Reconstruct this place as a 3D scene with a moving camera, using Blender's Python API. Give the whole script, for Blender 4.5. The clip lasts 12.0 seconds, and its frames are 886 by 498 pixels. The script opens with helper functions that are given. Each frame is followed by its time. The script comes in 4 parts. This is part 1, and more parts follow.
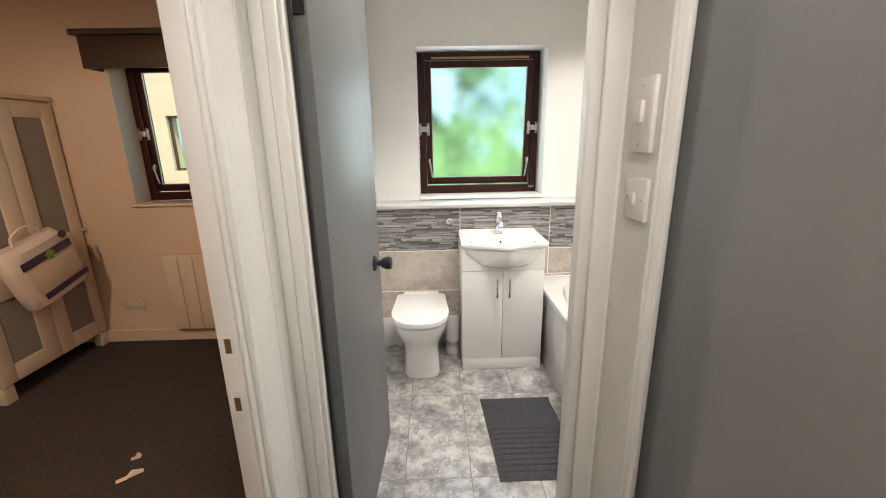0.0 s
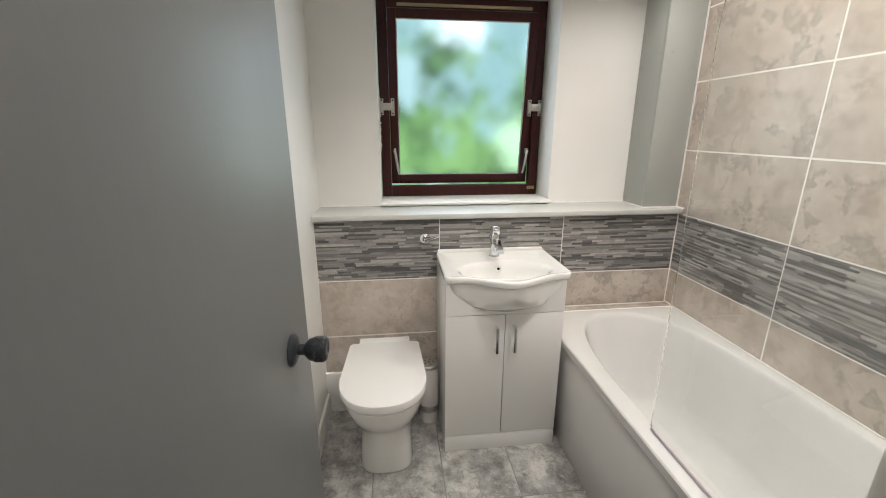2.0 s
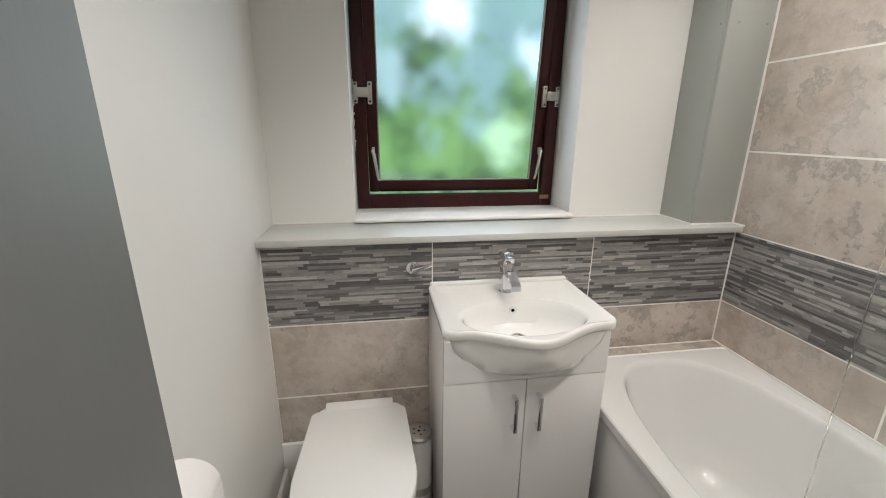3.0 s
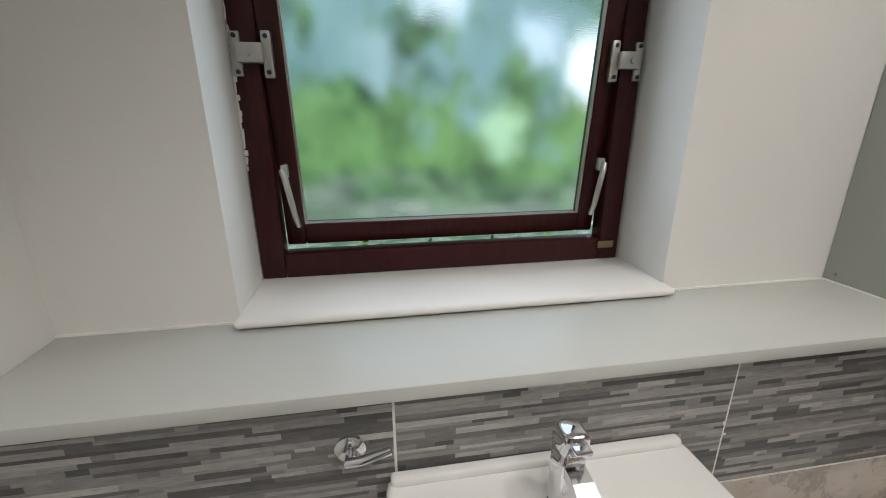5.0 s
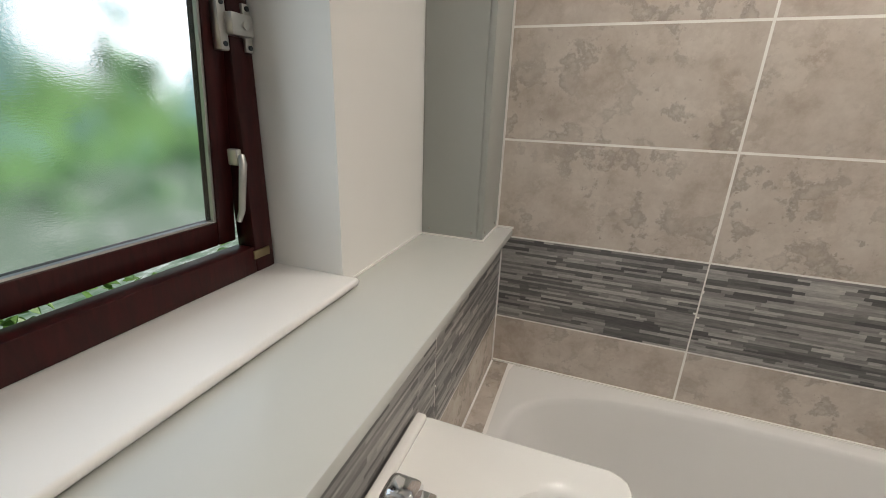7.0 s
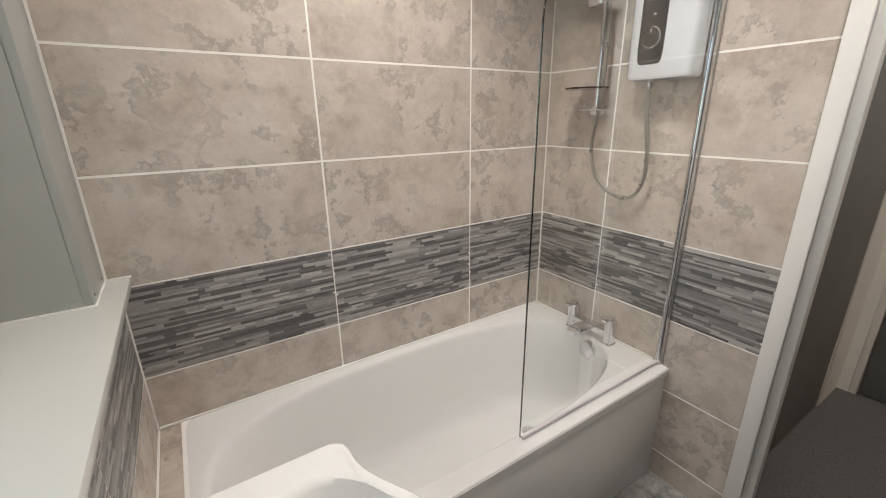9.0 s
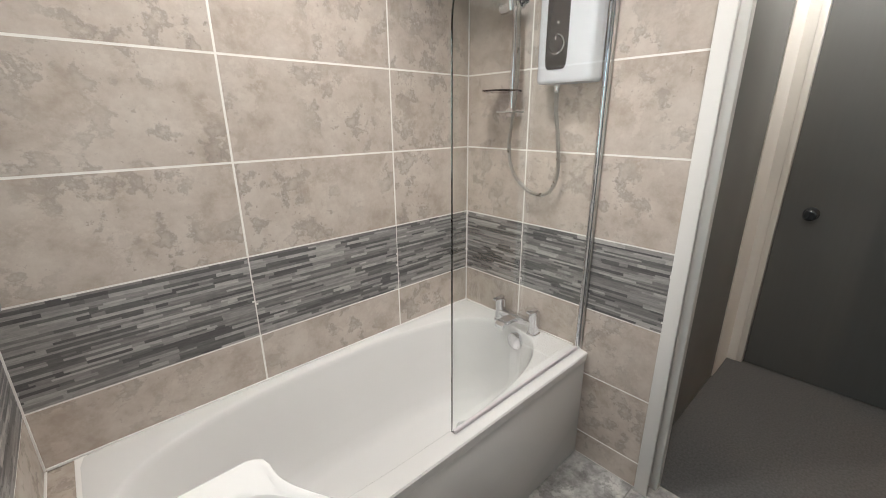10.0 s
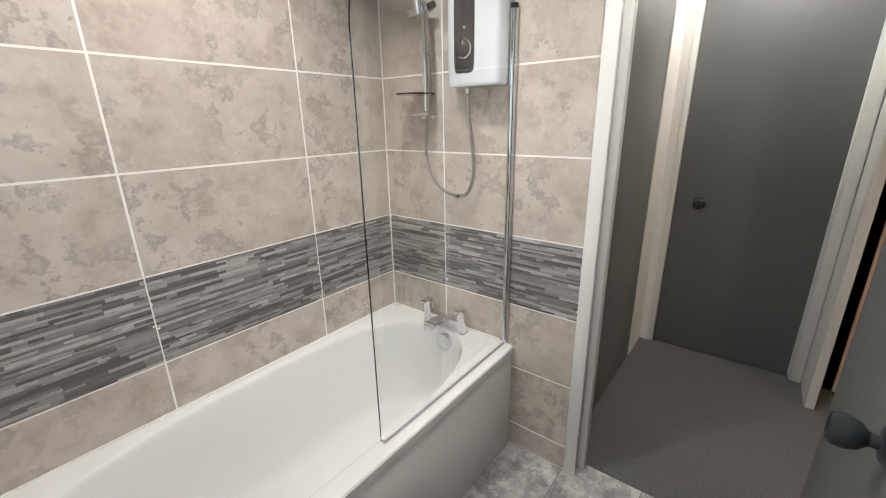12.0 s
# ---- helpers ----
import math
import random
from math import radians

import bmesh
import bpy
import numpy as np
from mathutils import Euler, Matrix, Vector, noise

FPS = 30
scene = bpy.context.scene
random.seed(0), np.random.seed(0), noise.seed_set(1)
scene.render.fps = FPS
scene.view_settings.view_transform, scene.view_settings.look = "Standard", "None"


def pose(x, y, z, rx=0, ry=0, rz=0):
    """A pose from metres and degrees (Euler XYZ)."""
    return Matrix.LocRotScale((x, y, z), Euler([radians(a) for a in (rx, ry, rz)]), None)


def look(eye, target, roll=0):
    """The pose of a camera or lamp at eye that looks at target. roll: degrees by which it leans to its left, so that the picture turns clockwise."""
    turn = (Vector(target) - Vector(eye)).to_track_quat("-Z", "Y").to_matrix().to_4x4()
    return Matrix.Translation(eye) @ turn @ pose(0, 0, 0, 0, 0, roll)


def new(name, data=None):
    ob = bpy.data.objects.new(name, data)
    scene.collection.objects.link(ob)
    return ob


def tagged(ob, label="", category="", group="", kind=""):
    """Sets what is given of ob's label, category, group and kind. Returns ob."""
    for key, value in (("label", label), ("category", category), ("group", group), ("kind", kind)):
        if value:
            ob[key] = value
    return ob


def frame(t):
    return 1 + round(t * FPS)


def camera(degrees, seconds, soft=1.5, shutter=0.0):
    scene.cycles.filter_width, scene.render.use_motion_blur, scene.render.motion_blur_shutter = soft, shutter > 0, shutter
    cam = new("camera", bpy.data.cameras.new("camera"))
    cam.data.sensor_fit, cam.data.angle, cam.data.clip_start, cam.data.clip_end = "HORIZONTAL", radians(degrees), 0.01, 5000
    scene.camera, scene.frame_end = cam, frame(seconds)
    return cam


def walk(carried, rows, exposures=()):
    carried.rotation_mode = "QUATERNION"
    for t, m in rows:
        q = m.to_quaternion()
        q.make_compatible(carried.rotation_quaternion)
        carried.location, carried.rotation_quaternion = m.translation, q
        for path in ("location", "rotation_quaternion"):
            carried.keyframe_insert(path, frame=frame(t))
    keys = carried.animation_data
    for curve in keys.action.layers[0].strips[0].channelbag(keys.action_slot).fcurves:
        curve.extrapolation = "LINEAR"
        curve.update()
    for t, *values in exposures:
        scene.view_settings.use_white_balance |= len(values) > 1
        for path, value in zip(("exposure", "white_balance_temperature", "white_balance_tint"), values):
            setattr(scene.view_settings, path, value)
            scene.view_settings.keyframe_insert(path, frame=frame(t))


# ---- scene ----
cam = camera(94.9, 12.0, 1.0)
PATH = [
    (0, (-0.082, 0.046, 1.411), (-0.042, 1.976, 0.888), -1.1),
    (0.5, (-0.09, 0.186, 1.396), (-0.011, 2.11, 0.853), -0.9),
    (1, (-0.123, 0.451, 1.396), (0.005, 2.367, 0.835), -0.7),
    (1.5, (-0.136, 0.649, 1.374), (0.04, 2.562, 0.817), -0.3),
    (2, (-0.109, 0.864, 1.361), (0.116, 2.772, 0.803), 0.1),
    (2.5, (-0.079, 1.086, 1.36), (0.19, 2.986, 0.793), 0.4),
    (3, (-0.086, 1.352, 1.343), (0.215, 3.247, 0.779), 0.5),
    (3.5, (-0.081, 1.593, 1.349), (0.203, 3.489, 0.781), 0.3),
    (3.7, (-0.057, 1.693, 1.346), (0.203, 3.59, 0.768), 0.1),
    (5.3, (0.087, 2.264, 1.368), (0.443, 4.13, 0.743), -0.5),
    (5.5, (0.069, 2.319, 1.377), (0.663, 4.1, 0.689), 0.0),
    (6, (-0.004, 2.371, 1.359), (1.144, 3.881, 0.726), -0.5),
    (6.5, (0.007, 2.39, 1.351), (1.493, 3.577, 0.733), 0.9),
    (7, (0.02, 2.451, 1.354), (1.803, 3.083, 0.703), 2.1),
    (7.5, (0.011, 2.506, 1.374), (1.891, 2.508, 0.692), 2.4),
    (7.7, (0.002, 2.515, 1.38), (1.869, 2.291, 0.697), 1.9),
    (9.3, (-0.065, 2.495, 1.408), (1.477, 1.377, 0.798), -0.8),
    (9.5, (-0.069, 2.491, 1.404), (1.433, 1.319, 0.796), -0.6),
    (10, (-0.078, 2.481, 1.395), (1.33, 1.197, 0.788), -0.4),
    (10.5, (-0.092, 2.469, 1.396), (1.231, 1.097, 0.791), -0.5),
    (11, (-0.102, 2.449, 1.397), (1.155, 1.017, 0.79), -0.6),
    (11.5, (-0.11, 2.437, 1.4), (1.101, 0.965, 0.793), -0.8),
    (12, (-0.109, 2.438, 1.401), (1.071, 0.941, 0.796), -1.0),
]
EXPOSURES = [(0, 0.85, 6500, 10), (0.5, 0.75, 6550, 10), (1, 0.53, 6550, 10), (1.5, 0.34, 6500, 10), (2.5, 0.22, 6500, 10), (3.5, -0.15, 6250, 10), (5.3, -0.34, 6350, 10), (6.2, -0.38, 6450, 10), (7, -0.4, 6750, 11), (7.7, -0.34, 7000, 12), (9.3, 0.03, 6400, 12), (10.5, 0.18, 6300, 10), (12, 0.26, 6250, 10)]
walk(cam, [(t, look(eye, target, roll)) for t, eye, target, roll in PATH], EXPOSURES)


# ---- world, sun and exposure ----
world = bpy.data.worlds.new("world")
scene.world = world
world.use_nodes = True
sky = world.node_tree.nodes.new("ShaderNodeTexSky")
sky.sky_type, sky.sun_disc = "NISHITA", False
sky.sun_elevation, sky.sun_rotation = radians(40), radians(200)
back = world.node_tree.nodes["Background"]
world.node_tree.links.new(sky.outputs[0], back.inputs[0])
back.inputs[1].default_value = 0.15
sun_data = bpy.data.lights.new("sun", "SUN")
sun_data.energy, sun_data.angle, sun_data.color = 3.0, radians(1), (1.0, 0.96, 0.9)
sun = new("sun", sun_data)
sun.matrix_world = look((4, -6, 9), (0, 0, 0))

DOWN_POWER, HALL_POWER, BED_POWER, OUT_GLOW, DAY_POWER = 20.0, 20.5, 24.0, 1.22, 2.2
COOL, WARM = (1.0, 0.94, 0.875), (1.0, 0.93, 0.84)


# ---- materials ----
def nodes_of(name):
    m = bpy.data.materials.new(name)
    m.use_nodes = True
    nt = m.node_tree
    return m, nt, nt.nodes["Principled BSDF"]


def node(nt, kind, **values):
    n = nt.nodes.new(kind)
    for key, value in values.items():
        n.inputs[key.replace("_", " ")].default_value = value
    return n


def ramp(nt, fac, stops):
    n = nt.nodes.new("ShaderNodeValToRGB")
    e = n.color_ramp.elements
    while len(e) < len(stops):
        e.new(0.5)
    for k, (p, c) in enumerate(stops):
        e[k].position, e[k].color = p, (*c, 1)
    nt.links.new(fac, n.inputs[0])
    return n.outputs[0]


def coords(nt, random_shift=False, stretch=(1, 1, 1)):
    tc = nt.nodes.new("ShaderNodeTexCoord")
    out = tc.outputs["Object"]
    mp = nt.nodes.new("ShaderNodeMapping")
    mp.inputs["Scale"].default_value = stretch
    nt.links.new(out, mp.inputs["Vector"])
    if random_shift:
        oi = nt.nodes.new("ShaderNodeObjectInfo")
        mul = nt.nodes.new("ShaderNodeMath")
        mul.operation = "MULTIPLY"
        mul.inputs[1].default_value = 37.0
        nt.links.new(oi.outputs["Random"], mul.inputs[0])
        nt.links.new(mul.outputs[0], mp.inputs["Location"])
    return mp.outputs[0]


def noise_of(nt, vec, scale, detail=4.0, rough=0.55, distortion=0.0):
    n = node(nt, "ShaderNodeTexNoise", Scale=scale, Detail=detail, Roughness=rough, Distortion=distortion)
    nt.links.new(vec, n.inputs["Vector"])
    return n.outputs[0]


def bump(nt, bsdf, height, strength, distance=0.002):
    b = node(nt, "ShaderNodeBump", Strength=strength, Distance=distance)
    nt.links.new(height, b.inputs["Height"])
    nt.links.new(b.outputs[0], bsdf.inputs["Normal"])


def paint(name, colour, rough=0.5, spread=0.06, grain=60.0, relief=0.15, stretch=(1, 1, 1), coat=0.0):
    """Painted or plain surface with a faint broad mottle and a fine relief."""
    m, nt, b = nodes_of(name)
    v = coords(nt, stretch=stretch)
    broad = noise_of(nt, v, 2.3, 5)
    lo = tuple(c * (1 - spread) for c in colour)
    hi = tuple(min(1, c * (1 + spread)) for c in colour)
    nt.links.new(ramp(nt, broad, [(0.3, lo), (0.7, hi)]), b.inputs["Base Color"])
    fine = noise_of(nt, v, grain, 4)
    bump(nt, b, fine, relief)
    rr = nt.nodes.new("ShaderNodeMapRange")
    rr.inputs["To Min"].default_value, rr.inputs["To Max"].default_value = rough * 0.85, min(1, rough * 1.15)
    nt.links.new(broad, rr.inputs[0])
    nt.links.new(rr.outputs[0], b.inputs["Roughness"])
    b.inputs["Coat Weight"].default_value = coat
    return m


def metal(name, colour=(0.8, 0.8, 0.82), rough=0.08):
    m, nt, b = nodes_of(name)
    b.inputs["Base Color"].default_value = (*colour, 1)
    b.inputs["Metallic"].default_value = 1.0
    n = noise_of(nt, coords(nt), 30)
    rr = nt.nodes.new("ShaderNodeMapRange")
    rr.inputs["To Min"].default_value, rr.inputs["To Max"].default_value = rough * 0.7, rough * 1.5
    nt.links.new(n, rr.inputs[0])
    nt.links.new(rr.outputs[0], b.inputs["Roughness"])
    return m


def mixed(nt, fac, a, b_colour):
    n = nt.nodes.new("ShaderNodeMix")
    n.data_type = "RGBA"
    nt.links.new(fac, n.inputs["Factor"])
    nt.links.new(a, n.inputs["A"])
    n.inputs["B"].default_value = (*b_colour, 1)
    return n.outputs["Result"]


def calc(nt, how, a, b, c=None):
    n = nt.nodes.new("ShaderNodeMath")
    n.operation = how
    for k, value in enumerate((a, b, c)):
        if value is None:
            continue
        if isinstance(value, (int, float)):
            n.inputs[k].default_value = value
        else:
            nt.links.new(value, n.inputs[k])
    return n.outputs[0]


def stone_tile(name, dark, mid, light, scale, rough, shift=True):
    """Travertine-look ceramic tile: soft pale clouds, brownish worn islands with crisp edges, small pits."""
    m, nt, b = nodes_of(name)
    v = coords(nt, shift)
    cloud = noise_of(nt, v, scale * 1.5, 9, 0.68, 0.05)
    tone = ramp(nt, cloud, [(0.34, dark), (0.47, mid), (0.64, light)])
    flake = noise_of(nt, v, scale * 2.4, 9, 0.64, 0.08)
    zone = ramp(nt, noise_of(nt, v, scale * 0.75, 3, 0.5), [(0.4, (0, 0, 0)), (0.54, (1, 1, 1))])
    island = ramp(nt, flake, [(0.52, (0, 0, 0)), (0.56, (1, 1, 1)), (0.61, (0.5, 0.5, 0.5)), (0.7, (0.2, 0.2, 0.2))])
    tone = mixed(nt, calc(nt, "MULTIPLY", calc(nt, "MULTIPLY", island, zone), 0.6), tone, tuple(c * 0.55 for c in mid))
    chalk = ramp(nt, noise_of(nt, v, scale * 2.0, 9, 0.7, 0.08), [(0.55, (0, 0, 0)), (0.6, (1, 1, 1))])
    tone = mixed(nt, calc(nt, "MULTIPLY", chalk, 0.4), tone, tuple(min(1, c * 1.08) for c in light))
    pit = ramp(nt, noise_of(nt, v, scale * 9, 5, 0.6, 0.15), [(0.64, (0, 0, 0)), (0.67, (1, 1, 1))])
    tone = mixed(nt, calc(nt, "MULTIPLY", calc(nt, "MULTIPLY", pit, zone), 0.5), tone, tuple(c * 0.5 for c in mid))
    nt.links.new(tone, b.inputs["Base Color"])
    nt.links.new(calc(nt, "MULTIPLY_ADD", flake, rough * 0.6, rough * 0.7), b.inputs["Roughness"])
    bump(nt, b, cloud, 0.12, 0.002)
    return m


def mosaic_material():
    m, nt, b = nodes_of("mosaic_stone")
    g = nt.nodes.new("ShaderNodeNewGeometry")
    v = coords(nt, True, (1, 1, 6))
    grain = noise_of(nt, v, 34, 7, 0.72)
    base = ramp(nt, g.outputs["Random Per Island"], [(0.0, (0.085, 0.084, 0.086)), (0.25, (0.135, 0.132, 0.131)), (0.5, (0.22, 0.215, 0.21)), (0.75, (0.34, 0.332, 0.322)), (1.0, (0.47, 0.458, 0.44))])
    mix = nt.nodes.new("ShaderNodeMix")
    mix.data_type, mix.blend_type = "RGBA", "MULTIPLY"
    mix.inputs["Factor"].default_value = 0.8
    nt.links.new(base, mix.inputs["A"])
    nt.links.new(ramp(nt, grain, [(0.3, (0.62, 0.62, 0.63)), (0.7, (1.25, 1.22, 1.18))]), mix.inputs["B"])
    nt.links.new(mix.outputs["Result"], b.inputs["Base Color"])
    b.inputs["Roughness"].default_value = 0.38
    bump(nt, b, grain, 0.3, 0.001)
    return m


def glass(name, rough=0.0, colour=(1, 1, 1), frost=0.0):
    m, nt, b = nodes_of(name)
    b.inputs["Base Color"].default_value = (*colour, 1)
    b.inputs["Transmission Weight"].default_value = 1.0
    b.inputs["Roughness"].default_value = rough
    b.inputs["IOR"].default_value = 1.45
    if frost:
        v = coords(nt, stretch=(0.6, 1, 1.5))
        bump(nt, b, noise_of(nt, v, 280, 3, 0.6), frost, 0.001)
    return m


def glow(name, colour, strength):
    m, nt, b = nodes_of(name)
    b.inputs["Base Color"].default_value = (0.9, 0.9, 0.9, 1)
    b.inputs["Emission Color"].default_value = (*colour, 1)
    b.inputs["Emission Strength"].default_value = strength
    return m


def wood(name, dark, light, rough, along=(6, 6, 1)):
    m, nt, b = nodes_of(name)
    v = coords(nt, stretch=along)
    n = noise_of(nt, v, 14, 6, 0.6, 0.6)
    nt.links.new(ramp(nt, n, [(0.3, dark), (0.7, light)]), b.inputs["Base Color"])
    b.inputs["Roughness"].default_value = rough
    bump(nt, b, n, 0.15)
    return m


def grey_door_paint():
    """Satin grey paint, brushed on, with upright streaks in its gloss."""
    m, nt, b = nodes_of("grey_door_paint")
    v = coords(nt, stretch=(14, 14, 0.5))
    streak = noise_of(nt, v, 3.5, 6, 0.6)
    nt.links.new(ramp(nt, streak, [(0.3, (0.145, 0.15, 0.149)), (0.7, (0.152, 0.157, 0.156))]), b.inputs["Base Color"])
    rr = nt.nodes.new("ShaderNodeMapRange")
    rr.inputs["To Min"].default_value, rr.inputs["To Max"].default_value = 0.4, 0.46
    b.inputs["Specular IOR Level"].default_value = 0.4
    nt.links.new(streak, rr.inputs[0])
    nt.links.new(rr.outputs[0], b.inputs["Roughness"])
    bump(nt, b, noise_of(nt, coords(nt, stretch=(60, 60, 1.2)), 3.0, 4), 0.14, 0.0008)
    return m


def carpet_material(name, dark, light):
    m, nt, b = nodes_of(name)
    v = coords(nt)
    n = noise_of(nt, v, 110, 4, 0.75)
    nt.links.new(ramp(nt, n, [(0.3, dark), (0.7, light)]), b.inputs["Base Color"])
    b.inputs["Roughness"].default_value = 0.95
    bump(nt, b, n, 0.8, 0.006)
    return m


def greenery_glow():
    """Glowing garden backdrop: sunlit trees, pale sky gaps above, bright lawn, streaked paving in front, all painted as
    emission.
    """
    m, nt, b = nodes_of("greenery_backdrop")
    v = coords(nt)
    sep = nt.nodes.new("ShaderNodeSeparateXYZ")
    nt.links.new(v, sep.inputs[0])
    height = sep.outputs["Z"]
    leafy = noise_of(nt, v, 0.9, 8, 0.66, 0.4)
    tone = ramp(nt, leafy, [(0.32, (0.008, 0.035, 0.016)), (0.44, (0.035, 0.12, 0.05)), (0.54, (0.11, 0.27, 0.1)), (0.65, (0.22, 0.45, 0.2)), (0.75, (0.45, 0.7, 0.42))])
    # lawn under the crowns, its sunlight painted into the emission
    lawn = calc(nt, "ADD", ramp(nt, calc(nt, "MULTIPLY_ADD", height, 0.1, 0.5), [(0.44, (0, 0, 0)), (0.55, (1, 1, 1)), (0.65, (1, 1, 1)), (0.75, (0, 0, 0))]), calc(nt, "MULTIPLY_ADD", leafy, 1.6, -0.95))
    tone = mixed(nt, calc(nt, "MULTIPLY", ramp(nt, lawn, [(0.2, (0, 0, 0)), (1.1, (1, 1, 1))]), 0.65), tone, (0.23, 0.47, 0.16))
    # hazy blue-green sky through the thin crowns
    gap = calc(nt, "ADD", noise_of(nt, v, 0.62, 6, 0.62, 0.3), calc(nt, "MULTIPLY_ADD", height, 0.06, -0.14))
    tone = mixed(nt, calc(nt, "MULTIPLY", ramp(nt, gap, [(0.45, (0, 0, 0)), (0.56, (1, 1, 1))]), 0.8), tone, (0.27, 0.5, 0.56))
    # wider openings of bright sky, painted glow that lights the room: place, reach, softness, colour
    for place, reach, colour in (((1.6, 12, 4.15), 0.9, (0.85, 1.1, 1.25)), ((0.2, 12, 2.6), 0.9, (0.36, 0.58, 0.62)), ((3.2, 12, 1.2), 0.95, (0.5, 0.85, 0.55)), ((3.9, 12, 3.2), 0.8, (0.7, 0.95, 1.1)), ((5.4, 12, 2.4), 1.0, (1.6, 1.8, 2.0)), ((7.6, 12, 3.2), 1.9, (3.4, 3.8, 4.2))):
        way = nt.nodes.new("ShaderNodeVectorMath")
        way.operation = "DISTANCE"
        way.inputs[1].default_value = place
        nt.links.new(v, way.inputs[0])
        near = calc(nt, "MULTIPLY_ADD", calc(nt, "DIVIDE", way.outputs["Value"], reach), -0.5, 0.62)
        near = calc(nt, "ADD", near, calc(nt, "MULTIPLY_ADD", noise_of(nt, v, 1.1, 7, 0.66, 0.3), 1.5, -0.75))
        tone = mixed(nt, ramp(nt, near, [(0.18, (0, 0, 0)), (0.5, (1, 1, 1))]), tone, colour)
    # paving streaked along the ground, sunlit by its painted glow
    level = nt.nodes.new("ShaderNodeMapping")
    level.inputs["Scale"].default_value = (0.35, 1.0, 1.9)
    nt.links.new(v, level.inputs["Vector"])
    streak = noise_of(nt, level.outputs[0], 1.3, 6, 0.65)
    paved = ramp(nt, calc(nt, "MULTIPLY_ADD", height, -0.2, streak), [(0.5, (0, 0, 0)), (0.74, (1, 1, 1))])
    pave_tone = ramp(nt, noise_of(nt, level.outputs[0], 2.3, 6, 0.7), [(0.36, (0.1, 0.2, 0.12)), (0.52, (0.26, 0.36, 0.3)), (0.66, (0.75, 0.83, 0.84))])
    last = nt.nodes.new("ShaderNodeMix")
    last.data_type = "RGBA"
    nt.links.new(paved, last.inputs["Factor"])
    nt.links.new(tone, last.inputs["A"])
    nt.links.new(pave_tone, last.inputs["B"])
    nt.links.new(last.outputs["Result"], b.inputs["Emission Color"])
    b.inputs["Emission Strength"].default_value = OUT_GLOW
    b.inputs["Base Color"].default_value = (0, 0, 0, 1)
    return m


M_WALL = paint("white_wall_paint", (0.8, 0.79, 0.76), 0.55, 0.02, 45, 0.12)
M_CEIL = paint("ceiling_paint", (0.82, 0.81, 0.79), 0.7, 0.02)
M_TRIM = paint("white_gloss_trim", (0.78, 0.77, 0.74), 0.3, 0.03, 40, 0.08, (1, 1, 0.4))
M_LEDGE = paint("pale_grey_ledge", (0.56, 0.57, 0.54), 0.26, 0.02, 40, 0.05)
M_SILL = paint("white_sill_board", (0.83, 0.81, 0.78), 0.3, 0.02)
M_BOXING = paint("grey_green_panel", (0.39, 0.405, 0.38), 0.35, 0.03)
M_BEDWALL = paint("peach_wall_paint", (0.64, 0.5, 0.4), 0.6, 0.03)
M_TILE = stone_tile("beige_stone_tile", (0.42, 0.355, 0.3), (0.51, 0.447, 0.39), (0.59, 0.53, 0.472), 5.0, 0.2)
M_FLOORTILE = stone_tile("grey_floor_tile", (0.165, 0.162, 0.157), (0.33, 0.325, 0.315), (0.58, 0.57, 0.55), 6.0, 0.16)
M_MOSAIC = mosaic_material()
M_GROUT = paint("pale_grout", (0.84, 0.82, 0.78), 0.8, 0.05, 120, 0.3)
M_FGROUT = paint("grey_grout", (0.22, 0.215, 0.2), 0.85, 0.08, 120, 0.3)
M_CERAMIC = paint("white_ceramic", (0.83, 0.825, 0.8), 0.08, 0.01, 8, 0.02, coat=0.5)
M_ACRYLIC = paint("white_acrylic", (0.77, 0.765, 0.75), 0.08, 0.01, 8, 0.03, coat=0.4)
M_GLOSS = paint("white_gloss_board", (0.8, 0.795, 0.78), 0.16, 0.01, 10, 0.02)
M_CASING = paint("cool_white_plastic", (0.66, 0.69, 0.73), 0.22, 0.01)
M_PLASTIC = paint("white_plastic", (0.78, 0.75, 0.74), 0.3, 0.01)
M_CHROME = metal("chrome")
M_STEEL = metal("brushed_steel", (0.54, 0.53, 0.5), 0.34)
M_HOSE = metal("hose_steel", (0.42, 0.4, 0.37), 0.28)
M_BRASS = metal("brass", (0.36, 0.29, 0.17), 0.36)
M_BLACK = paint("black_gloss_plastic", (0.018, 0.018, 0.02), 0.16, 0.1)
M_KNOB = paint("black_painted_knob", (0.022, 0.026, 0.03), 0.28, 0.15)
M_RUBBER_SHADE = paint("black_rubber_and_shade", (0.015, 0.015, 0.015), 0.6, 0.1)
M_MAHOG = wood("dark_mahogany", (0.02, 0.0035, 0.0035), (0.05, 0.007, 0.0065), 0.4)
M_MAHOG.node_tree.nodes["Principled BSDF"].inputs["Specular IOR Level"].default_value = 0.3
M_BROWN = wood("dark_brown_wood", (0.035, 0.02, 0.014), (0.06, 0.036, 0.025), 0.5)
M_CREAM = paint("cream_furniture_paint", (0.62, 0.52, 0.42), 0.45, 0.03)
M_PANEL = paint("taupe_fabric_panel", (0.25, 0.225, 0.2), 0.8, 0.06, 300, 0.4)
M_DOOR = grey_door_paint()
M_CARPET = carpet_material("brown_carpet", (0.006, 0.0045, 0.004), (0.048, 0.035, 0.028))
M_MAT = carpet_material("charcoal_bath_mat", (0.03, 0.03, 0.034), (0.075, 0.075, 0.082))
M_CLEAR = glass("clear_glass", 0.0, (0.97, 0.99, 0.98))
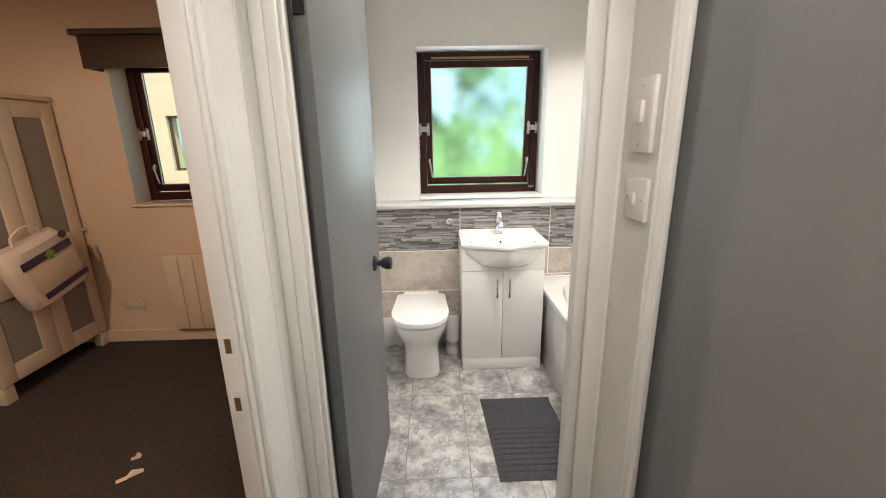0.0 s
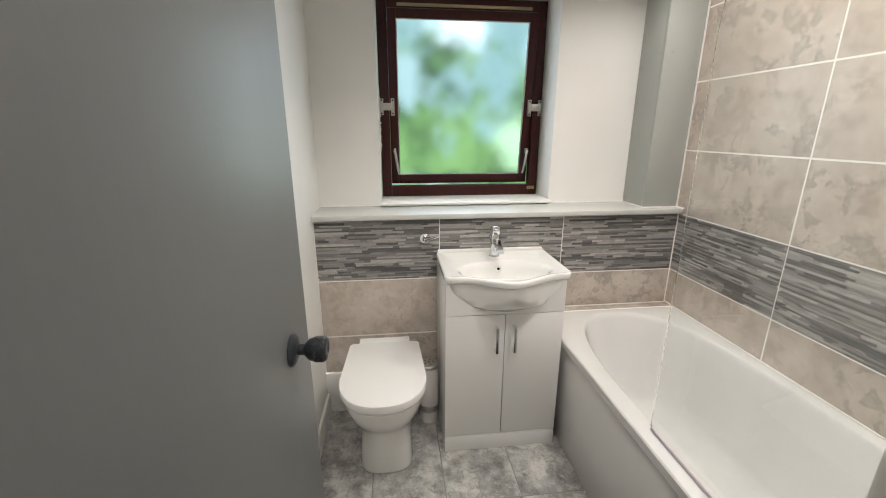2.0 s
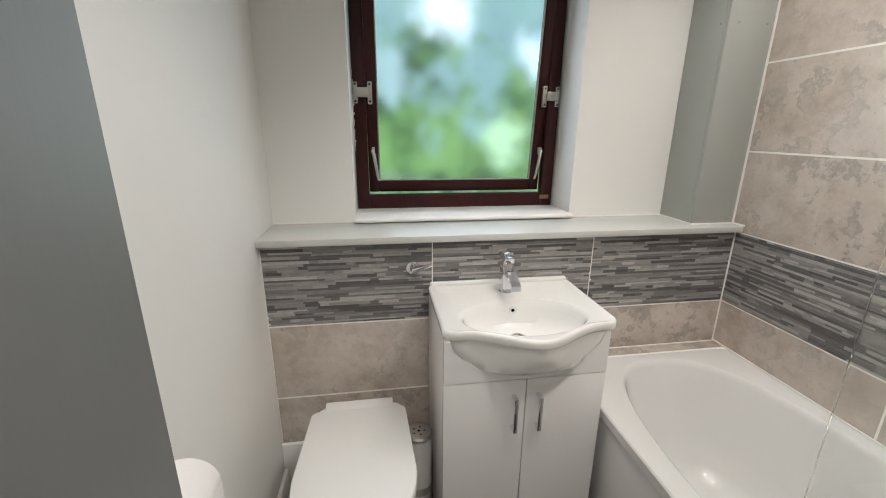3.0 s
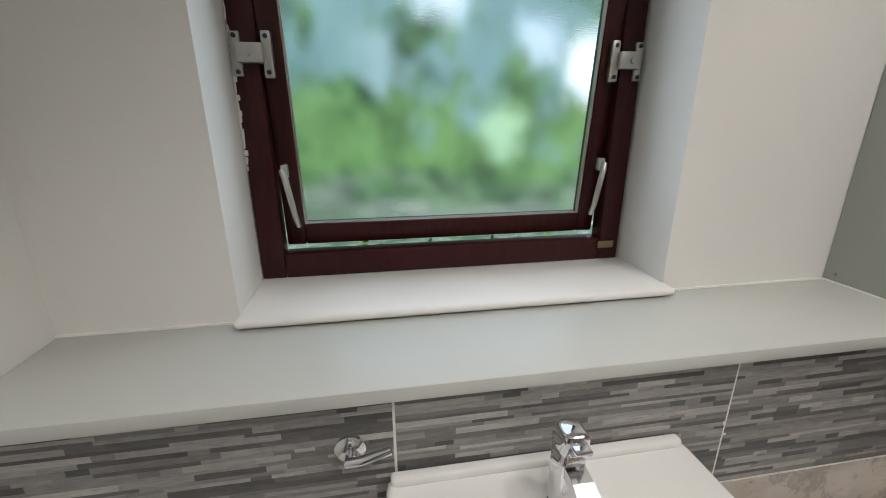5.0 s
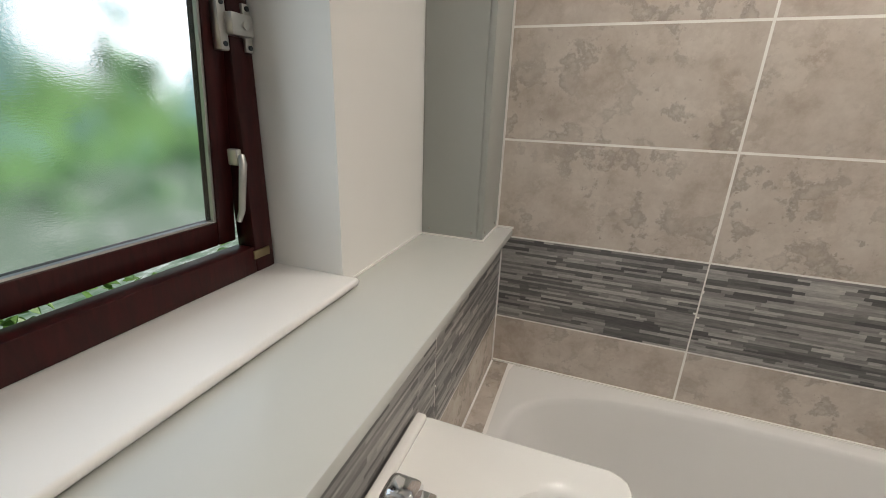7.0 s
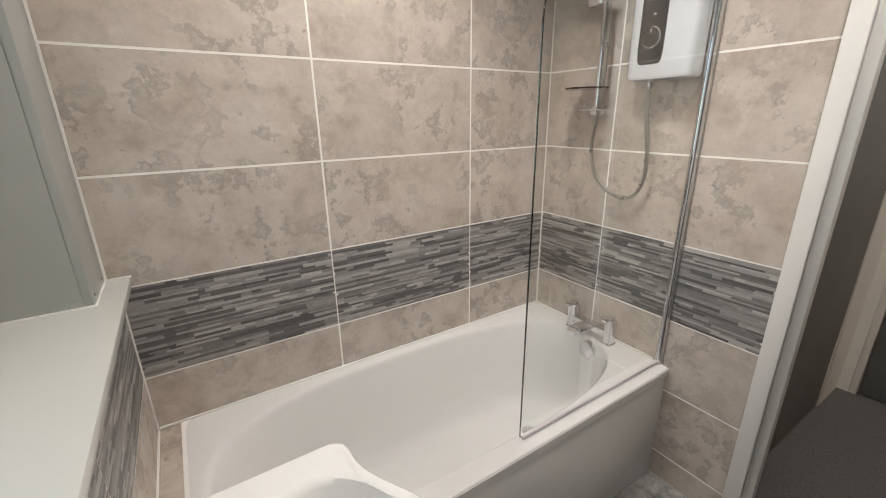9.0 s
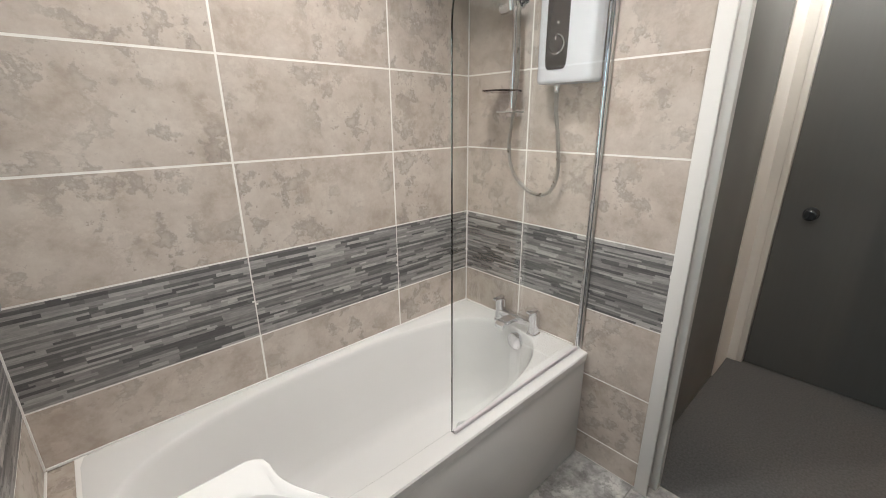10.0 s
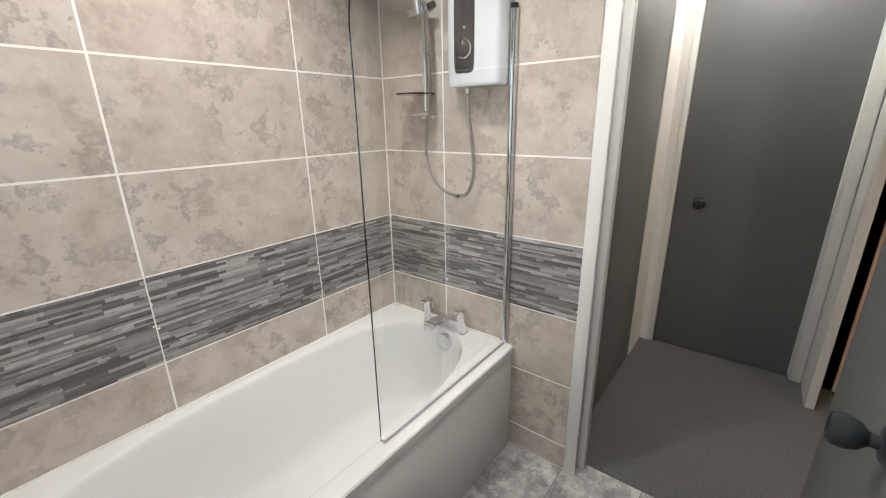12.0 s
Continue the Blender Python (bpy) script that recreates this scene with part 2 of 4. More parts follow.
M_FROST = glass("obscured_glass", 0.032, (1, 1, 1), 0.13)
M_PURPLE = glass("lilac_acrylic", 0.1, (0.75, 0.7, 0.9))
M_EDGE = glass("green_glass_edge", 0.05, (0.5, 0.58, 0.54))
M_SEAL = paint("milky_seal", (0.6, 0.55, 0.56), 0.3, 0.04)
M_PLASTICBAG = paint("clear_wrapped_bedding", (0.7, 0.6, 0.55), 0.12, 0.05, 30, 0.6)
M_PURPLEBAND = paint("dark_purple_band", (0.05, 0.025, 0.07), 0.3, 0.1)
M_RENDER = paint("yellow_render", (0.62, 0.52, 0.33), 0.8, 0.08, 40, 0.4)
M_LEAF = paint("leaf_green", (0.13, 0.26, 0.05), 0.35, 0.6, 3, 0.1)
M_LAMP = glow("lamp_lens", (1.0, 0.93, 0.82), 12.0)
M_PAPER = paint("tissue_paper", (0.82, 0.8, 0.78), 0.9, 0.02, 150, 0.3)


# ---- mesh tools ----
def mesh_of(name, bm, material, smooth=False):
    me = bpy.data.meshes.new(name)
    bmesh.ops.recalc_face_normals(bm, faces=bm.faces)
    bm.to_mesh(me)
    bm.free()
    me.materials.append(material)
    if smooth:
        me.polygons.foreach_set("use_smooth", [True] * len(me.polygons))
        me.set_sharp_from_angle(angle=radians(38))
    return me


def part(name, bm, material, parent=None, label="", smooth=True):
    ob = new(name, mesh_of(name, bm, material, smooth))
    ob.parent = parent
    if label:
        tagged(ob, label)
    return ob


def structure(name, bm, material, label, category, smooth=False):
    return tagged(part(name, bm, material, None, "", smooth), label, category, kind="structure")


def thing(name, place, label, category, group="", turn=0.0):
    ob = new(name)
    ob.matrix_basis = pose(*place, 0, 0, turn)
    ob.empty_display_size = 0.05
    return tagged(ob, label, category, group)


def box(bm, a, b, bevel=0.0, segments=2):
    lo, hi = [min(p, q) for p, q in zip(a, b)], [max(p, q) for p, q in zip(a, b)]
    made = bmesh.ops.create_cube(bm, size=1.0)
    verts = made["verts"]
    for v in verts:
        v.co = Vector([lo[k] + (v.co[k] + 0.5) * (hi[k] - lo[k]) for k in range(3)])
    if bevel:
        edges = list({e for v in verts for e in v.link_edges})
        bmesh.ops.bevel(bm, geom=edges, offset=bevel, segments=segments, profile=0.5, affect="EDGES")
    return bm


def boxes(*pairs, bevel=0.0):
    bm = bmesh.new()
    for a, b in pairs:
        box(bm, a, b, bevel)
    return bm


def tube(bm, points, radius, sides=12, caps=True):
    """A round bar along a line of points; radius may be one number or one for each point."""
    pts = [Vector(p) for p in points]
    radii = radius if isinstance(radius, (list, tuple)) else [radius] * len(pts)
    rings, up = [], None
    for k, p in enumerate(pts):
        d = (pts[min(k + 1, len(pts) - 1)] - pts[max(k - 1, 0)]).normalized()
        if up is None:
            up = Vector((0, 0, 1)) if abs(d.z) < 0.9 else Vector((1, 0, 0))
        side = d.cross(up).normalized()
        up = side.cross(d).normalized()
        rings.append([bm.verts.new(p + radii[k] * (math.cos(a) * side + math.sin(a) * up)) for a in (2 * math.pi * i / sides for i in range(sides))])
    skin(bm, rings)
    if caps:
        bm.faces.new(rings[0][::-1])
        bm.faces.new(rings[-1])
    return bm


def skin(bm, rings):
    n = len(rings[0])
    for a, b in zip(rings, rings[1:]):
        for i in range(n):
            bm.faces.new((a[i], a[(i + 1) % n], b[(i + 1) % n], b[i]))


def loft(bm, rings, bottom=True, top=True):
    made = [[bm.verts.new(p) for p in ring] for ring in rings]
    skin(bm, made)
    if bottom:
        bm.faces.new(made[0][::-1])
    if top:
        bm.faces.new(made[-1])
    return bm


def lathe(bm, profile, place=(0, 0, 0), axis="z", sides=24):
    """Turns (radius, height) pairs about an axis."""
    rings = []
    for r, h in profile:
        ring = []
        for i in range(sides):
            a = 2 * math.pi * i / sides
            u, w = r * math.cos(a), r * math.sin(a)
            q = {"z": (u, w, h), "y": (u, h, w), "x": (h, u, w)}[axis]
            ring.append(Vector(q) + Vector(place))
        rings.append(ring)
    return loft(bm, rings)


def smooth_line(points, steps=8):
    """A rounded line through the points (Catmull-Rom)."""
    p = [Vector(q) for q in points]
    p = [2 * p[0] - p[1], *p, 2 * p[-1] - p[-2]]
    out = []
    for k in range(1, len(p) - 2):
        for s in range(steps):
            t = s / steps
            out.append(0.5 * (2 * p[k] + (p[k + 1] - p[k - 1]) * t + (2 * p[k - 1] - 5 * p[k] + 4 * p[k + 1] - p[k + 2]) * t * t + (3 * p[k] - p[k - 1] - 3 * p[k + 1] + p[k + 2]) * t**3))
    return [*out, p[-2]]


def oval(cx, cy, z, rx, ry, power=2.0, n=64):
    out = []
    for i in range(n):
        a = 2 * math.pi * i / n
        c, s = math.cos(a), math.sin(a)
        k = (abs(c) ** power + abs(s) ** power) ** (-1 / power)
        out.append(Vector((cx + rx * k * c, cy + ry * k * s, z)))
    return out


# ---- the plan ----
XL, XR, YD, YT, YW = -0.48, 1.28, 1.085, 2.695, 2.905   # bathroom: sides, door wall, low tiled wall, window wall
LEDGE, CEIL, DOOR_TOP = 1.0, 2.35, 2.02
WX0, WX1, WZ1 = -0.178, 0.685, 1.985                      # window opening
HL, HR, HB = -0.467, 0.355, -0.25                         # hall sides and back
JL, JR = -0.4, 0.3                                        # bathroom doorway

# bathroom shell
structure("wall_window", boxes(((-0.6, YW, 0), (WX0, 3.16, CEIL)), ((WX1, YW, 0), (1.4, 3.16, CEIL)), ((WX0, YW, 0), (WX1, 3.16, LEDGE - 0.002)), ((WX0, YW, WZ1), (WX1, 3.16, CEIL))), M_WALL, "white painted plaster wall around the window", "wall")
low_wall = structure("wall_low", boxes(((XL, YT + 0.0004, 0), (XR, YW - 0.002, 0.974))), M_GROUT, "low boxed wall faced with ceramic tiles", "wall")
right_wall = structure("wall_right", boxes(((XR + 0.0004, 1.0, 0), (1.4, YW, CEIL))), M_GROUT, "wall faced with beige stone tiles", "wall")
structure("wall_left", boxes(((-0.6, YD, 0), (XL, YW, CEIL))), M_WALL, "white painted plaster wall", "wall")
door_wall = structure("wall_door", boxes(((JR + 0.03, 1.0, 0), (XR, YD - 0.0004, CEIL))), M_GROUT, "wall faced with beige stone tiles beside the door", "wall")
structure("wall_door_painted", boxes(((-0.6, 1.0, 0), (JL - 0.03, YD - 0.002, CEIL)), ((JL - 0.03, 1.0, DOOR_TOP + 0.03), (JR + 0.03, YD - 0.002, CEIL))), M_WALL, "white painted wall over the doorway", "wall")
structure("ceiling", boxes(((-0.6, 1.0, CEIL), (1.4, 3.16, CEIL + 0.1))), M_CEIL, "white painted bathroom ceiling", "ceiling")
floor = structure("floor", boxes(((XL, 1.0, -0.1), (XR, YW, -0.001))), M_FGROUT, "grey mottled tile floor", "floor")

# hall shell
structure("wall_hall_left", boxes(((-0.501, 0.80, 0), (HL, 0.998, CEIL)), ((-0.501, HB, 0), (HL, -0.03, CEIL)), ((-0.501, -0.03, DOOR_TOP + 0.03), (HL, 0.80, CEIL))), M_WALL, "white painted hall wall", "wall")
structure("wall_hall_right", boxes(((HR, 0.822, 0), (0.47, 0.998, CEIL)), ((HR, HB, 0), (0.47, 0.0, CEIL)), ((HR, 0.0, DOOR_TOP + 0.03), (0.47, 0.822, CEIL))), M_WALL, "white painted hall wall with switches", "wall")
structure("wall_hall_back", boxes(((-0.59, HB - 0.12, 0), (-0.44, HB, CEIL)), ((0.31, HB - 0.12, 0), (0.47, HB, CEIL)), ((-0.44, HB - 0.12, DOOR_TOP + 0.03), (0.31, HB, CEIL))), M_WALL, "white painted hall wall around a door", "wall")
structure("ceiling_hall", boxes(((-0.59, HB - 0.12, CEIL), (0.47, 0.998, CEIL + 0.1))), M_CEIL, "white painted hall ceiling", "ceiling")
structure("floor_hall", boxes(((-0.59, HB - 0.12, -0.1), (0.6, 0.998, 0))), carpet_material("grey_carpet", (0.075, 0.074, 0.073), (0.16, 0.158, 0.155)), "mid grey carpet in the hall", "floor")

# bedroom shell
BW = 2.86
structure("wall_bedroom_window", boxes(((-3.2, BW, 0), (-2.12, 3.1, CEIL)), ((-1.26, BW, 0), (-0.602, 3.1, CEIL)), ((-2.12, BW, 0), (-1.26, 3.1, 1.0)), ((-2.12, BW, 1.98), (-1.26, 3.1, CEIL))), M_BEDWALL, "peach painted bedroom wall around a window", "wall")
structure("wall_bedroom_left", boxes(((-3.3, HB - 0.12, 0), (-3.2, 3.1, CEIL))), M_BEDWALL, "peach painted bedroom wall", "wall")
structure("wall_bedroom_back", boxes(((-3.2, HB - 0.12, 0), (-0.508, HB, CEIL))), M_BEDWALL, "peach painted bedroom wall", "wall")
structure("wall_bedroom_right", boxes(((-0.507, 0.80, 0), (-0.502, 0.998, CEIL)), ((-0.507, HB, 0), (-0.502, -0.03, CEIL)), ((-0.507, -0.03, DOOR_TOP + 0.03), (-0.502, 0.80, CEIL)), ((-0.606, 0.998, 0), (-0.601, BW, CEIL))), M_BEDWALL, "peach painted bedroom wall beside the doorway", "wall")
structure("ceiling_bedroom", boxes(((-3.3, HB - 0.12, CEIL), (-0.592, 3.1, CEIL + 0.1))), M_CEIL, "white painted bedroom ceiling", "ceiling")
structure("floor_bedroom", boxes(((-3.3, HB - 0.12, -0.1), (-0.592, BW, -0.002))), M_CARPET, "dark brown carpet in the bedroom", "floor")
structure("baseboard_bedroom", boxes(((-3.2, BW - 0.015, 0.0), (-0.635, BW - 0.001, 0.09)), bevel=0.004), M_CREAM, "cream painted skirting board in the bedroom", "skirting")


# ---- door frames and trim ----
def frame_piece(name, pairs, label, material=M_TRIM):
    first = structure(name, boxes(pairs[0], bevel=0.004), material, label, "door frame", True)
    for pair in pairs[1:]:
        part("moulding", boxes(pair, bevel=0.004), material, first)
    return first


frame_piece("door_frame", [((JL - 0.03, 1.001, 0), (JL, YD - 0.001, DOOR_TOP)), ((JR, 1.001, 0), (JR + 0.03, YD - 0.001, DOOR_TOP)), ((JL - 0.03, 1.001, DOOR_TOP), (JR + 0.03, YD - 0.001, DOOR_TOP + 0.03))], "white gloss painted bathroom door frame")
frame_piece("door_stop", [((JL, 1.004, 0), (JL + 0.013, 1.04, DOOR_TOP - 0.014)), ((JR - 0.03, 1.004, 0), (JR, 1.04, DOOR_TOP - 0.014)), ((JL, 1.004, DOOR_TOP - 0.013), (JR, 1.04, DOOR_TOP))], "white gloss painted door stop")
# black strip stands in for the shadow gap between stop and door leaf
structure("rebate_shade_strip", boxes(((JL + 0.0135, 1.03, 0), (JL + 0.022, 1.043, DOOR_TOP - 0.015))), M_RUBBER_SHADE, "black strip on the door stop for the shade in the rebate", "seal")
frame_piece("architrave_bath_right", [((JR - 0.012, YD + 0.001, 0), (JR + 0.036, YD + 0.014, DOOR_TOP + 0.02))], "white painted architrave beside the tiles")
frame_piece("architrave_bath_left", [((JL - 0.052, YD + 0.001, 0), (JL - 0.002, YD + 0.016, DOOR_TOP + 0.02))], "white painted architrave")
frame_piece("architrave_bath_top", [((JL - 0.052, YD + 0.001, DOOR_TOP + 0.021), (JR + 0.05, YD + 0.016, DOOR_TOP + 0.07))], "white painted architrave over the door")
frame_piece("architrave_hall_right", [((JR - 0.004, 0.986, 0), (HR - 0.012, 1.0, DOOR_TOP + 0.02))], "white painted architrave in the hall")
frame_piece("architrave_hall_left", [((JL + 0.004, 0.986, 0), (JL - 0.025, 1.0, DOOR_TOP + 0.02)), ((JL - 0.026, 0.989, 0), (HL + 0.002, 1.0, DOOR_TOP + 0.02))], "white painted architrave in the hall")
# bedroom doorway, on the hall's left wall: ridged architrave, lining and stop
frame_piece("architrave_bedroom", [((HL - 0.001, 0.772, 0), (HL + 0.007, 0.792, DOOR_TOP + 0.02)), ((HL - 0.001, 0.792, 0), (HL + 0.017, 0.812, DOOR_TOP + 0.02)), ((HL - 0.001, 0.812, 0), (HL + 0.014, 0.922, DOOR_TOP + 0.02)), ((HL - 0.001, 0.922, 0), (HL + 0.010, 0.927, DOOR_TOP + 0.02)), ((HL - 0.001, 0.927, 0), (HL + 0.015, 0.985, DOOR_TOP + 0.02))], "white gloss painted ridged architrave of the bedroom doorway")
frame_piece("door_frame_bedroom", [((-0.508, 0.77, 0), (HL - 0.001, 0.80, DOOR_TOP)), ((-0.508, -0.03, 0), (HL - 0.001, 0.0, DOOR_TOP)), ((-0.508, -0.03, DOOR_TOP), (HL - 0.001, 0.80, DOOR_TOP + 0.03))], "white gloss painted bedroom door lining")
# doorway on the hall's right wall
frame_piece("architrave_hall_door", [((HR - 0.012, 0.778, 0), (HR - 0.001, 0.808, DOOR_TOP + 0.02)), ((HR - 0.008, 0.808, 0), (HR - 0.001, 0.832, DOOR_TOP + 0.02))], "white painted architrave of the hall door")
frame_piece("door_frame_hall", [((HR, 0.792, 0), (0.469, 0.822, DOOR_TOP)), ((HR, 0.0, 0), (0.469, 0.03, DOOR_TOP)), ((HR, 0.0, DOOR_TOP), (0.469, 0.822, DOOR_TOP + 0.03))], "white painted door lining")
frame_piece("door_frame_back", [((-0.44, HB - 0.1, 0), (-0.41, HB, DOOR_TOP)), ((0.28, HB - 0.1, 0), (0.31, HB, DOOR_TOP)), ((-0.44, HB - 0.1, DOOR_TOP), (0.31, HB, DOOR_TOP + 0.03)), ((-0.462, HB + 0.001, 0), (-0.415, HB + 0.016, DOOR_TOP + 0.02))], "white painted door lining")
frame_piece("baseboard", [((XL + 0.001, YD + 0.02, -0.003), (XL + 0.016, YT - 0.018, 0.1))], "white painted skirting board")


def knob(parent, x, y, z, side):
    """Black round knob on a rose, standing out along side * y."""
    p = part("knob", lathe(bmesh.new(), [(0.011, 0.004), (0.012, 0.026), (0.022, 0.036), (0.027, 0.05), (0.027, 0.066), (0.022, 0.072), (0.012, 0.074), (0.004, 0.073)], axis="y", sides=28), M_KNOB, parent, "black round knob")
    r = part("rose", lathe(bmesh.new(), [(0.034, 0.0), (0.034, 0.005), (0.026, 0.012), (0.014, 0.014)], axis="y", sides=28), M_KNOB, parent, "black round rose")
    for o in (p, r):
        o.matrix_basis = pose(x, y, z) @ Matrix.Diagonal((1, side, 1, 1))


def flush_door(place, turn, width, label, hinge_parts=True, knobs=True):
    d = thing("door", place, label, "door", turn=turn)
    part("leaf", box(bmesh.new(), (0.003, -0.04, 0.006), (width, 0, DOOR_TOP - 0.004), 0.003), M_DOOR, d)
    if knobs:
        knob(d, width - 0.125, -0.04, 0.925, -1)
        knob(d, width - 0.125, 0.0, 0.925, 1)
    part("latch_plate", box(bmesh.new(), (width - 0.001, -0.031, 0.88), (width + 0.001, -0.009, 0.97), 0.0008), M_BLACK, d, "black latch plate")
    if hinge_parts:
        for z in (0.22, 1.74):
            h = part("hinge", tube(bmesh.new(), [(0, 0.004, z - 0.05), (0, 0.004, z + 0.05)], 0.006, 10), M_BLACK, d, "black butt hinge")
            part("hinge_plate", box(bmesh.new(), (-0.0005, -0.034, z - 0.05), (0.003, 0.0, z + 0.05)), M_BLACK, h)
    return d


bath_door = flush_door((JL + 0.002, YD - 0.002, 0), 87.3, 0.69, "grey painted flush door with black knobs, standing open against the wall")
# made-up door at the hall's back, stands in for the bathroom door when shut
flush_door((-0.407, HB - 0.02, 0), 0, 0.684, "grey painted flush hall door, closed", False)
flush_door((0.40, 0.789, 0), -90, 0.756, "grey painted flush hall door, closed", False, False)


# ---- windows ----
def window(name, x0, x1, z0, z1, y, pane_material, label, ajar):
    """A pivot-hung timber window: outer frame, sash with pane, catches, stays."""
    w = tagged(new(name), label, "window", kind="structure")
    w.matrix_basis = pose((x0 + x1) / 2, y, z0)
    h, half = z1 - z0, (x1 - x0) / 2
    f = 0.05
    for a, b in (((-half, 0, 0), (-half + f, 0.045, h)), ((half - f, 0, 0), (half, 0.045, h)), ((-half + f, 0, 0), (half - f, 0.045, 0.056)), ((-half + f, 0, h - f), (half - f, 0.045, h))):
        part("window_frame", box(bmesh.new(), a, b, 0.004), M_MAHOG, w)
    sw, sh, st = half - f - 0.0006, (h - 0.056 - f) / 2 - 0.007, 0.042
    sash = part("sash", boxes(((-sw, 0, -sh), (-sw + st, 0.036, sh)), ((sw - st, 0, -sh), (sw, 0.036, sh)), ((-sw + st, 0, -sh), (sw - st, 0.036, -sh + 0.048)), ((-sw + st, 0, sh - 0.042), (sw - st, 0.036, sh)), bevel=0.004), M_MAHOG, w, "dark red-brown sash standing slightly ajar")
    sash.matrix_basis = pose(0, 0.008, 0.056 + sh + 0.006, ajar, 0, 0)
    px, pz0, pz1 = sw - st + 0.003, -sh + 0.045, sh - 0.039
    pane = part("pane", box(bmesh.new(), (-px, 0.012, pz0), (px, 0.018, pz1)), pane_material, sash, "glass pane")
    pane.visible_shadow = False
    part("glazing_bead", boxes(((-px + 0.003, 0.004, pz0 + 0.003), (-px + 0.008, 0.0115, pz1 - 0.003)), ((px - 0.008, 0.004, pz0 + 0.003), (px - 0.003, 0.0115, pz1 - 0.003)), ((-px + 0.008, 0.004, pz0 + 0.003), (px - 0.008, 0.0115, pz0 + 0.007)), ((-px + 0.008, 0.004, pz1 - 0.007), (px - 0.008, 0.0115, pz1 - 0.003))), M_STEEL, sash, "silver glazing bead")
    for s in (-1, 1):
        c = part("catch", boxes(((s * (half - 0.002), -0.006, 0.418), (s * (half - 0.02), 0.002, 0.497)), ((s * (half - 0.062), -0.022, 0.441), (s * (half - 0.014), 0.002, 0.476)), ((s * (half - 0.058), -0.007, 0.416), (s * (half - 0.076), 0.012, 0.499)), bevel=0.0025), M_STEEL, w, "worn silver pivot catch")
        for cx in (0.011, 0.067):
            for cz in (0.426, 0.489):
                part("screw", lathe(bmesh.new(), [(0.0045, -0.0085), (0.0045, -0.006)], (s * (half - cx), 0, cz), "y", 10), M_KNOB, c)
        part("catch_pin", lathe(bmesh.new(), [(0.007, -0.026), (0.007, -0.02), (0.004, -0.018)], (s * (half - 0.034), 0, 0.458), "y", 12), M_STEEL, c)
        hb = part("stay", boxes(((s * (half - 0.066), -0.012, 0.222), (s * (half - 0.078), 0.012, 0.252)), bevel=0.003), M_STEEL, w, "silver window handle")
        part("stay_arm", tube(bmesh.new(), [(s * (half - 0.068), -0.012, 0.24), (s * (half - 0.074), -0.02, 0.226), (s * (half - 0.086), -0.016, 0.14), (s * (half - 0.09), -0.01, 0.12)], [0.006, 0.007, 0.006, 0.005], 10), M_STEEL, hb)
    part("keep", box(bmesh.new(), (half - 0.056, -0.003, 0.03), (half - 0.014, 0.001, 0.048), 0.001), M_BRASS, w, "brass keep")
    # pale strip imitates light caught on the sash's top edge
    part("edge_glint_strip", box(bmesh.new(), (-half + f + 0.05, -0.004, h - f + 0.006), (half - f - 0.03, 0.001, h - f + 0.02), 0.001), M_BRASS, w, "pale metal strip for the light on the sash's top edge")
    return w


WF = 3.072
window("window_1", WX0 + 0.003, WX1 - 0.008, LEDGE + 0.02, WZ1 - 0.004, WF, M_FROST, "dark mahogany pivot window with obscured glass, slightly open at its foot", 5.2)
window("window_2", -2.114, -1.266, 1.022, 1.976, 3.02, M_CLEAR, "dark mahogany bedroom window with clear glass", 0.0)
structure("window_sill_bath", box(bmesh.new(), (WX0 - 0.002, 2.868, LEDGE + 0.003), (WX1 + 0.006, WF + 0.01, LEDGE + 0.0195), 0.007, 3), M_SILL, "white bullnosed window board", "window sill", True)
structure("window_sill_bedroom", box(bmesh.new(), (-2.138, 2.832, 1.001), (-1.242, 3.03, 1.021), 0.007, 3), M_CREAM, "cream painted bedroom window board", "window sill", True)
structure("trim_reveal_bedroom", boxes(((-2.1195, BW + 0.002, 1.022), (-2.115, 3.019, 1.976)), ((-1.265, BW + 0.002, 1.022), (-1.2605, 3.019, 1.976))), M_WALL, "white painted plaster reveal of the bedroom window", "reveal")
structure("ledge", box(bmesh.new(), (XL + 0.001, 2.662, 0.976), (XR - 0.001, YW - 0.001, LEDGE), 0.003), M_LEDGE, "pale grey gloss shelf board over the tiled wall", "shelf", True)
structure("pipe_boxing", boxes(((1.1, 2.717, LEDGE + 0.001), (XR - 0.001, 2.735, CEIL - 0.001)), ((1.1, 2.735, LEDGE + 0.001), (1.118, YW - 0.001, CEIL - 0.001)), bevel=0.002), M_BOXING, "grey-green panelled pipe boxing with screw heads", "boxing", True)
structure("trim_sealant", boxes(((XL, YW - 0.004, LEDGE), (WX0 - 0.003, YW + 0.0, LEDGE + 0.004)), ((WX1 + 0.007, YW - 0.004, LEDGE), (1.1, YW, LEDGE + 0.004)), ((1.097, 2.713, LEDGE), (1.1, YW, LEDGE + 0.004)), ((1.1, 2.713, LEDGE), (XR, 2.717, LEDGE + 0.004)), ((XR - 0.004, 2.66, LEDGE), (XR, 2.716, LEDGE + 0.005))), M_SILL, "white silicone seal along the shelf", "sealant")
